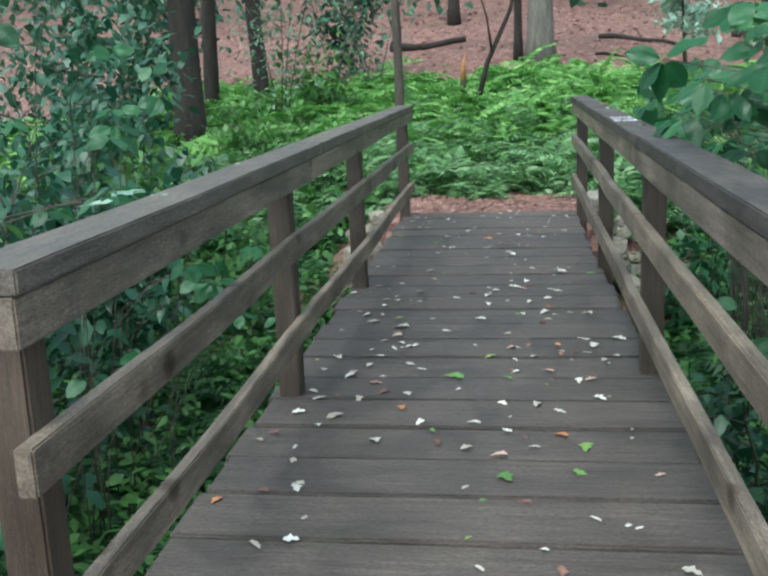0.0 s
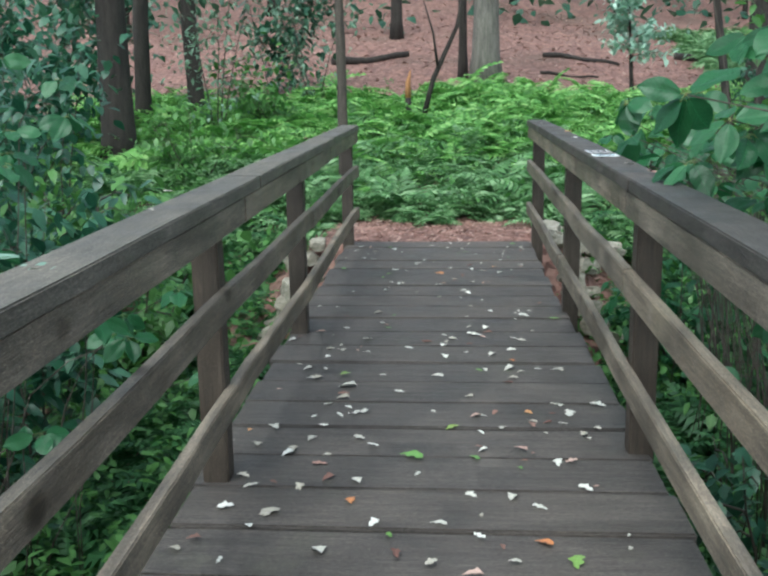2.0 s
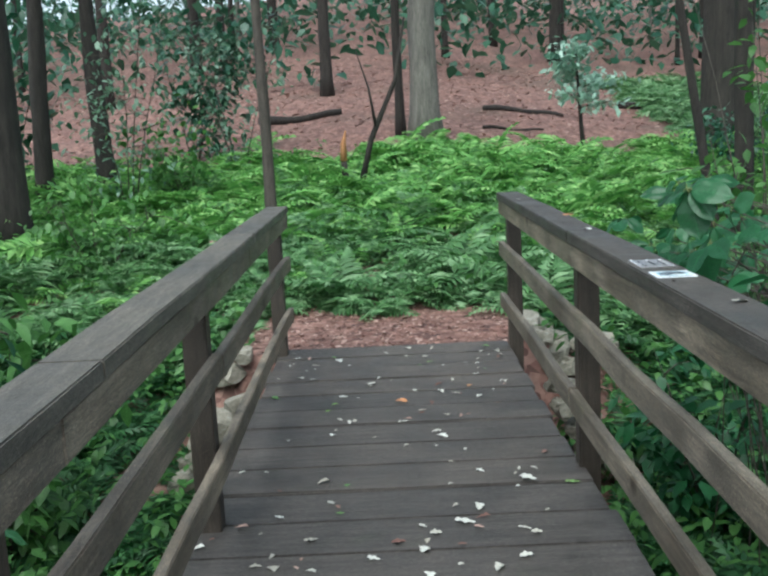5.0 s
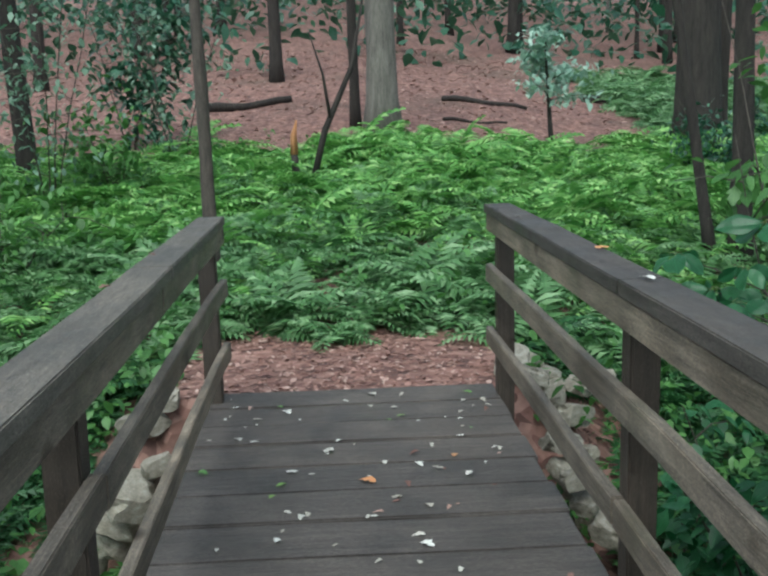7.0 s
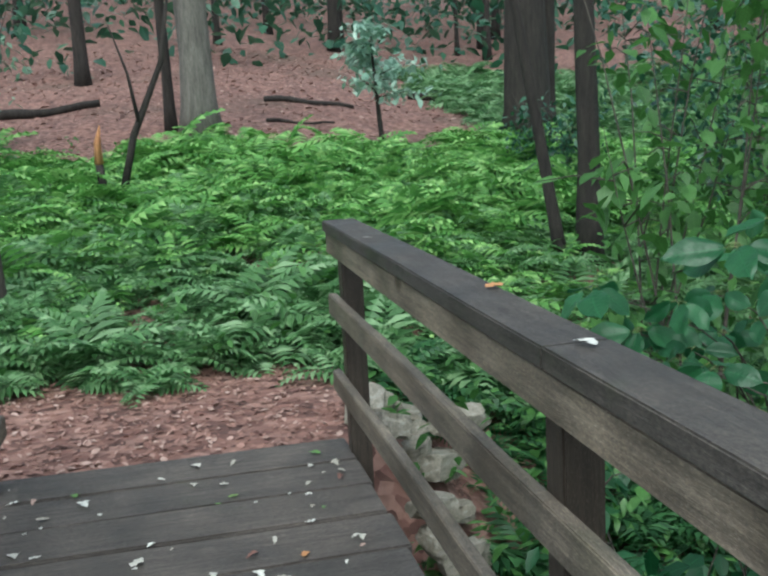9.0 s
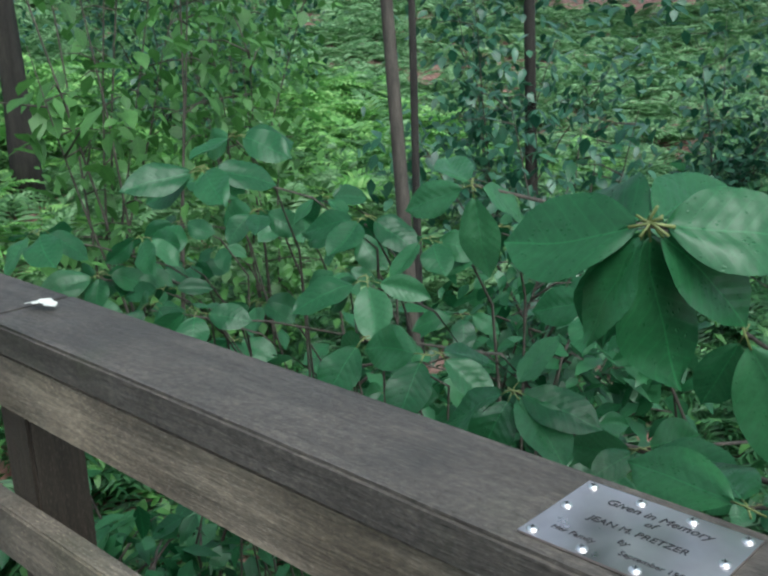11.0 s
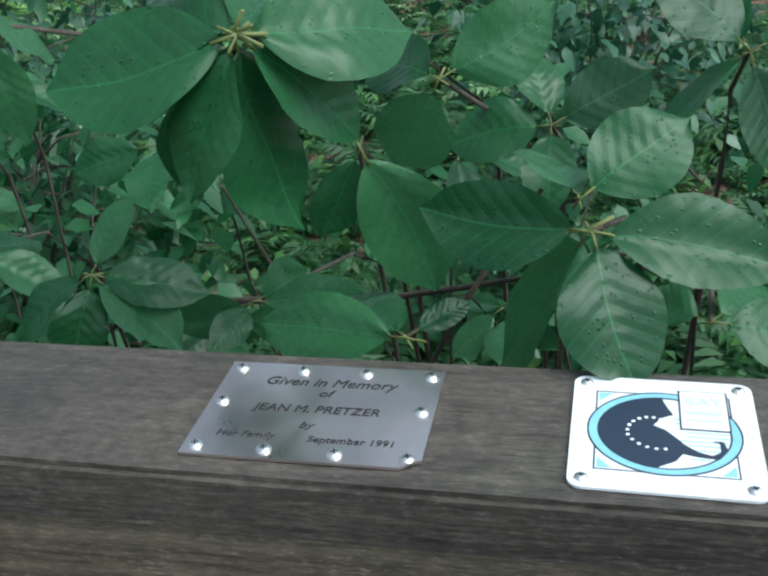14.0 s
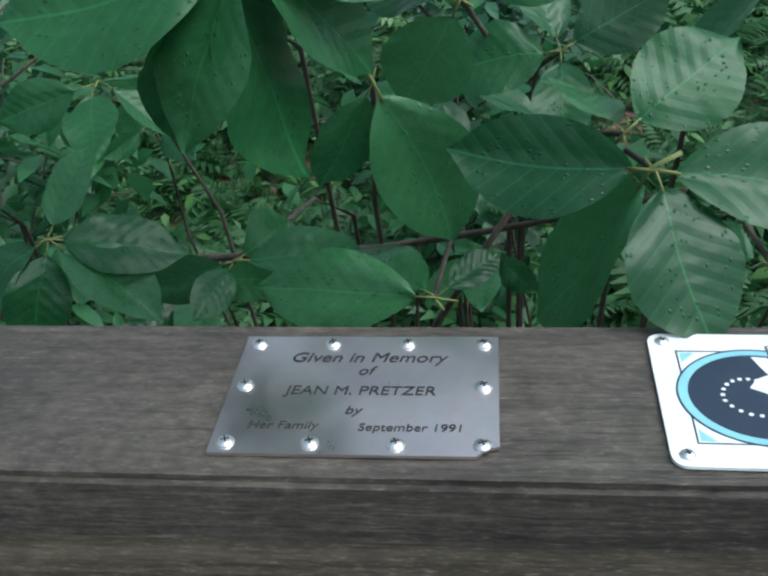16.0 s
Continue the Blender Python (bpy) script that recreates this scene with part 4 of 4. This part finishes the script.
# broad-leaved shrub hanging over the railing by the plaques: every leaf is a part
def broad_leaf(width, fold, droop, ripple, seed, rows=28, cols=6):
    """A broad elliptic leaf with a short point, cupped halves, sunken side veins and a wavy margin."""
    vs, fs, uv = [], [], []
    for i in range(rows + 1):
        t = i / rows
        w = width / 2 * max(0.015, math.sin(math.pi * t) ** 0.72 * (1.04 - 0.16 * t) * (1 - 0.5 * max(0, t - 0.84) / 0.16))
        bend = 0.05 * math.sin(seed * 2.1) * math.sin(math.pi * t)
        for j in range(cols + 1):
            u = 2 * j / cols - 1
            z = -droop * t * t + fold * w * abs(u) - 0.55 * fold * w * u * u * abs(u)
            z += ripple * abs(u) ** 2 * math.sin(11 * t + 2.2 * seed + (1.7 if u > 0 else 0)) + 0.04 * noise.noise(Vector((u * 1.2, t * 2.5, seed * 3.7)))
            z += 0.0055 * math.sin(2 * math.pi * 8 * (t - 0.55 * abs(u) * w / width)) * min(1, 3 * abs(u)) * math.sin(math.pi * t)
            vs.append((u * w + bend, t, z))
            uv.append((0.5 + u * w / width, t))
    for i in range(rows):
        for j in range(cols):
            q = i * (cols + 1) + j
            fs.append((q, q + 1, q + cols + 2, q + cols + 1))
    return mesh_of("leaf", vs, fs, M_BIG, [uv[k] for f in fs for k in f])


BROAD = [broad_leaf(w, fold, droop, ripple, k) for k, (w, fold, droop, ripple) in enumerate(((0.62, 0.34, 0.10, 0.020), (0.68, 0.22, 0.18, 0.028), (0.56, 0.46, 0.06, 0.016), (0.66, 0.14, 0.24, 0.030)))]


vs, fs = tube([(0, -0.22, -0.05), (0, -0.1, 0.02), (0, 0.03, 0.004)], [0.011, 0.009, 0.008], 5)
STALK = mesh_of("stalk", vs, fs, M_STALK)


def thicket(n, lo, hi, size, seed):
    """Leaf whorls spread through a box."""
    r = np.random.default_rng(seed)
    p = r.uniform(lo, hi, (n, 3))
    return [(*map(float, q), int(r.integers(4, 7)), size * float(r.uniform(0.8, 1.2)), float(r.uniform(0, 90))) for q in p]


def broad_shrub(base, hubs, label, seed, face, sprays=()):
    r = np.random.default_rng(seed)
    b = Vector((base[0], base[1], float(lie(base[0], base[1])) - 0.05))
    top = tagged(empty("broadleaf_shrub", b), label, "shrub")
    leaves = []
    for i, (x, y, z, n, size, yaw0) in enumerate(hubs):
        h = Vector((x, y, z)) - b
        away = 1 if base[0] > 0 else -1
        back = Vector((max(abs(h.x + b.x) + 0.18, abs(b.x)) * away - b.x + r.uniform(-0.05, 0.05), h.y + r.uniform(-0.12, 0.12), h.z - r.uniform(0.16, 0.3)))
        foot = Vector((max(back.x * away * 0.8 + r.uniform(-0.05, 0.4), 1.05 - abs(b.x) + r.uniform(0, 0.7)) * away, back.y * 0.8 + r.uniform(-0.35, 0.35), 0))
        foot.z = float(lie(foot.x + b.x, foot.y + b.y)) - b.z - 0.05
        vs, fs = tube([foot, foot.lerp(back, 0.4) + Vector((0.04 * away, 0, 0.02)), foot.lerp(back, 0.8), back, back.lerp(h, 0.4) + Vector((0, 0, 0.05)), back.lerp(h, 0.75) + Vector((0, 0, 0.03)), h],
                      [0.0036, 0.0033, 0.003, 0.0028, 0.0025, 0.002, 0.0016], 6, 0.2, i)
        put("stem", mesh_of("stem", vs, fs, M_TWIG), top)
        for k in range(n):
            yaw = yaw0 + 360 * k / n + r.uniform(-18, 18)
            pitch = r.uniform(-42, -4)
            s = size * r.uniform(0.8, 1.15)
            d = Matrix.Rotation(radians(yaw), 3, "Z") @ Vector((0, 1, 0))
            a = h + d * 0.022 + Vector((0, 0, 0.008))
            leaves.append((a, yaw, pitch, r.uniform(-22, 22), s, int(r.integers(4)), r.uniform(0.9, 1.12)))
    for (x, y, z), blades in sprays:
        h = Vector((x, y, z)) - b
        low = Vector((r.uniform(0.0, 0.3), h.y + r.uniform(-0.1, 0.1), h.z - r.uniform(0.25, 0.4)))
        vs, fs = tube([Vector((low.x + 0.1, low.y * 0.4, -0.1)), low.lerp(Vector((low.x + 0.1, low.y * 0.4, -0.1)), 0.3), low, low.lerp(h, 0.5) + Vector((0.03, 0, 0.03)), h],
                      [0.005, 0.0045, 0.004, 0.003, 0.002], 6, 0.2, x * 9)
        put("stem", mesh_of("stem", vs, fs, M_TWIG), top)
        for yaw, pitch, s, wide in blades:
            d = Matrix.Rotation(radians(yaw), 3, "Z") @ Matrix.Rotation(radians(pitch), 3, "X") @ Vector((0, 1, 0))
            leaves.append((h + d * 0.012, yaw, pitch, r.uniform(-14, 14), s, int(r.integers(4)), wide / 0.62))
    for a, yaw, pitch, roll, s, k, wide in leaves:
        ob = put("leaf", BROAD[k], top)
        d = Matrix.Rotation(radians(yaw), 3, "Z") @ Matrix.Rotation(radians(pitch), 3, "X") @ Vector((0, 1, 0))
        up = (Vector(face) + Vector((r.normal(0, 0.3), r.normal(0, 0.3), r.normal(0, 0.3)))).normalized()
        if abs(up.dot(d)) > 0.8:
            up = (up + Vector((0, 0, 0.9))).normalized()
        across = d.cross(up).normalized()
        up = across.cross(d)
        turn = Matrix((across, d, up)).transposed().to_4x4()
        ob.matrix_basis = Matrix.Translation(a) @ turn @ pose(0, 0, 0, 0, roll, 0) @ Matrix.Diagonal((s * wide, s, s, 1))
        put("stalk", STALK, ob, "yellow-green leaf stalk")
    return top


# sprays by the plaques: a node, then yaw, pitch, length and breadth of each leaf
SPRAYS = [((0.911, -3.335, 1.212), ((39, -60, 0.108, 0.68), (5, -11, 0.140, 0.74), (-140, -46, 0.115, 0.68), (-137, -6, 0.134, 0.66), (-70, -74, 0.145, 0.68), (-24, 1, 0.14, 0.6), (-32, -48, 0.14, 0.6), (-93, 9, 0.121, 0.6)))]
SPRAYS += [((0.95, -3.113, 1.219), ((17, -21, 0.075, 0.55), (180, -80, 0.087, 0.55), (-114, -26, 0.07, 0.55), (-34, 10, 0.092, 0.5))),
           ((1.0, -3.455, 1.156), ((-165, 28, 0.09, 0.66), (-25, -60, 0.095, 0.66), (-41, 5, 0.091, 0.6))),
           ((0.97, -3.397, 1.113), ((-166, -68, 0.13, 0.66), (-20, -62, 0.09, 0.5)))]
SPRAYS += [((0.90, -3.57, 1.078), ((-15, 1, 0.118, 0.62), (116, -42, 0.099, 0.70), (180, -10, 0.122, 0.62), (-23, -58, 0.135, 0.78))),
           ((0.97, -3.561, 1.072), ((-156, 35, 0.09, 0.8), (-60, 15, 0.08, 0.7))),
           ((1.15, -3.531, 1.07), ((-173, 29, 0.091, 0.66), (0, -8, 0.089, 0.7), (-69, 41, 0.075, 0.66), (90, -30, 0.08, 0.6)))]
SPRAYS += [((1.10, -3.688, 1.146), ((-17, 45, 0.094, 0.66), (0, -43, 0.085, 0.66), (125, -64, 0.09, 0.66), (159, 30, 0.09, 0.7), (-61, 40, 0.091, 0.6))),
           ((1.0, -3.127, 0.98), ((-121, 50, 0.07, 0.62), (20, -26, 0.099, 0.62), (82, -55, 0.08, 0.62), (160, -27, 0.10, 0.66), (-168, -11, 0.096, 0.64)))]
SPRAYS += [((0.906, -3.436, 0.985), ((-11, -2, 0.123, 0.5), (-139, 14, 0.05, 0.5), (-49, -2, 0.099, 0.6))),
           ((1.05, -3.258, 0.93), ((0, -14, 0.085, 0.6), (77, -8, 0.06, 0.6), (-123, 5, 0.07, 0.7), (180, 4, 0.103, 0.62))),
           ((0.93, -3.656, 0.995), ((180, -8, 0.085, 0.7), (-39, -2, 0.06, 0.6), (-129, 4, 0.075, 0.6)))]
NEAR = [(1.0, -3.78, 1.0, 4, 0.095, 15), (1.14, -3.84, 1.09, 4, 0.10, 60), (1.28, -3.85, 1.2, 4, 0.10, 0), (1.05, -2.96, 0.96, 4, 0.09, 0), (1.32, -3.05, 0.98, 4, 0.09, 10), (1.3, -3.42, 0.98, 4, 0.085, 10)]
NEAR += thicket(10, (1.06, -4.25, 0.62), (1.5, -3.6, 0.98), 0.085, 21) + thicket(11, (1.06, -3.6, 0.55), (1.6, -2.8, 0.86), 0.075, 26)
near_shrub = broad_shrub((1.45, -3.5), NEAR, "glossy wet broad-leaved shrub leaning on the railing by the plaques", 5, (-0.8, -0.05, 0.7), SPRAYS)
for pts, rad in (([(1.20, -3.05, 0.84), (1.16, -3.2, 0.87), (1.15, -3.367, 0.885), (1.08, -3.47, 0.94), (1.02, -3.56, 0.99), (0.95, -3.60, 1.04)], 0.0042),
                 ([(1.12, -3.36, 0.70), (1.04, -3.42, 0.86), (1.0, -3.47, 0.97), (1.02, -3.53, 1.06)], 0.0032)):
    vs, fs = tube([Vector(q) - near_shrub.location for q in pts], [rad * (1 - 0.1 * k) for k in range(len(pts))], 6, 0.3, 4)
    put("twig", mesh_of("twig", vs, fs, M_TWIG), near_shrub)
MIDS = [(1.20, -2.29, 1.12, 5, 0.12, 20), (1.08, -1.86, 0.97, 5, 0.11, 10), (1.35, -2.2, 1.16, 4, 0.10, 0), (1.05, -2.45, 0.92, 4, 0.09, 40), (1.25, -2.65, 0.96, 5, 0.10, 0), (1.4, -2.5, 1.02, 5, 0.10, 30), (1.1, -2.8, 0.93, 4, 0.09, 0),
        (1.3, -1.9, 0.92, 5, 0.10, 60), (1.55, -2.7, 1.0, 5, 0.11, 20), (1.15, -2.15, 0.85, 4, 0.09, 0), (1.55, -2.0, 0.95, 5, 0.1, 0)] + thicket(26, (1.05, -2.9, 0.45), (1.9, -1.3, 1.0), 0.095, 22)
broad_shrub((1.6, -2.3), MIDS, "broad-leaved shrub growing outside the railing", 6, (-0.6, -0.5, 0.7))
FORE = [(0.86, -4.67, 1.045, 4, 0.10, 30), (0.93, -5.15, 1.16, 5, 0.12, 0), (0.88, -4.72, 1.05, 4, 0.11, 30), (1.0, -5.45, 1.25, 5, 0.13, 0), (1.1, -4.95, 1.3, 5, 0.13, 20), (1.15, -5.3, 1.42, 5, 0.13, 50), (1.2, -4.6, 1.15, 5, 0.11, 10), (1.05, -5.0, 1.45, 5, 0.12, 0),
        (1.3, -5.0, 1.05, 5, 0.12, 0), (1.2, -4.4, 0.9, 5, 0.11, 0), (1.0, -4.3, 1.02, 4, 0.10, 15), (1.3, -5.5, 1.2, 5, 0.12, 0), (1.4, -4.7, 1.35, 5, 0.12, 0)] + thicket(14, (1.0, -5.7, 0.9), (1.9, -3.9, 1.55), 0.12, 23) + thicket(16, (1.0, -6.2, -0.1), (1.5, -3.9, 0.75), 0.10, 28) + thicket(9, (0.9, -5.0, 1.06), (1.2, -4.3, 1.32), 0.11, 27)
broad_shrub((1.7, -5.0), FORE, "broad-leaved shrub hanging over the railing cap", 7, (-0.35, -0.6, 0.7),
            [((0.70, -5.38, 1.29), ((85, 12, 0.11, 0.6), (-75, 32, 0.15, 0.6), (20, -72, 0.13, 0.6), (70, -50, 0.11, 0.6), (-60, -45, 0.12, 0.6))),
             ((0.86, -5.2, 1.22), ((60, -30, 0.12, 0.6), (150, -55, 0.12, 0.6), (-90, 5, 0.12, 0.6), (0, 20, 0.1, 0.6)))])
LEFTS = [(-0.81, -6.10, 0.995, 4, 0.085, 20), (-0.83, -6.00, 1.0, 3, 0.075, 200), (-1.25, -6.0, 1.25, 5, 0.11, 0), (-1.4, -6.3, 1.4, 5, 0.11, 40), (-1.5, -5.6, 1.2, 5, 0.10, 0), (-1.3, -6.5, 1.15, 5, 0.1, 0), (-1.2, -5.3, 0.75, 5, 0.1, 0), (-1.15, -4.6, 0.5, 5, 0.1, 0), (-1.05, -3.9, 0.45, 4, 0.1, 30)] + thicket(30, (-2.6, -6.4, 0.75), (-1.25, -3.6, 1.75), 0.105, 24) + thicket(10, (-1.3, -6.3, 0.0), (-0.95, -3.2, 0.6), 0.09, 25)
broad_shrub((-1.5, -5.7), LEFTS, "broad-leaved shrub leaning over the railing cap", 8, (0.3, -0.45, 0.8))

# ---- deck boards ----
PITCH = 0.2905
boards = int((END - START) / PITCH)
for k in range(boards):
    y1 = END - k * PITCH
    y0 = y1 - PITCH + 0.009 + 0.003 * ((k * 5) % 3)
    jog = 0.012 * math.sin(k * 2.7)
    dz = 0.0035 * math.sin(k * 4.1)
    side_r = float(np.interp(y0, [-6.0, -4.0, -2.0], [0.86, 0.83, DECK_R]))
    part("plank", board(DECK_L + jog, side_r + jog * 0.7, y0, y1, -0.042 + dz, dz - 0.002, 0.007, 0.0025, 6, k), M_DECK, deck)
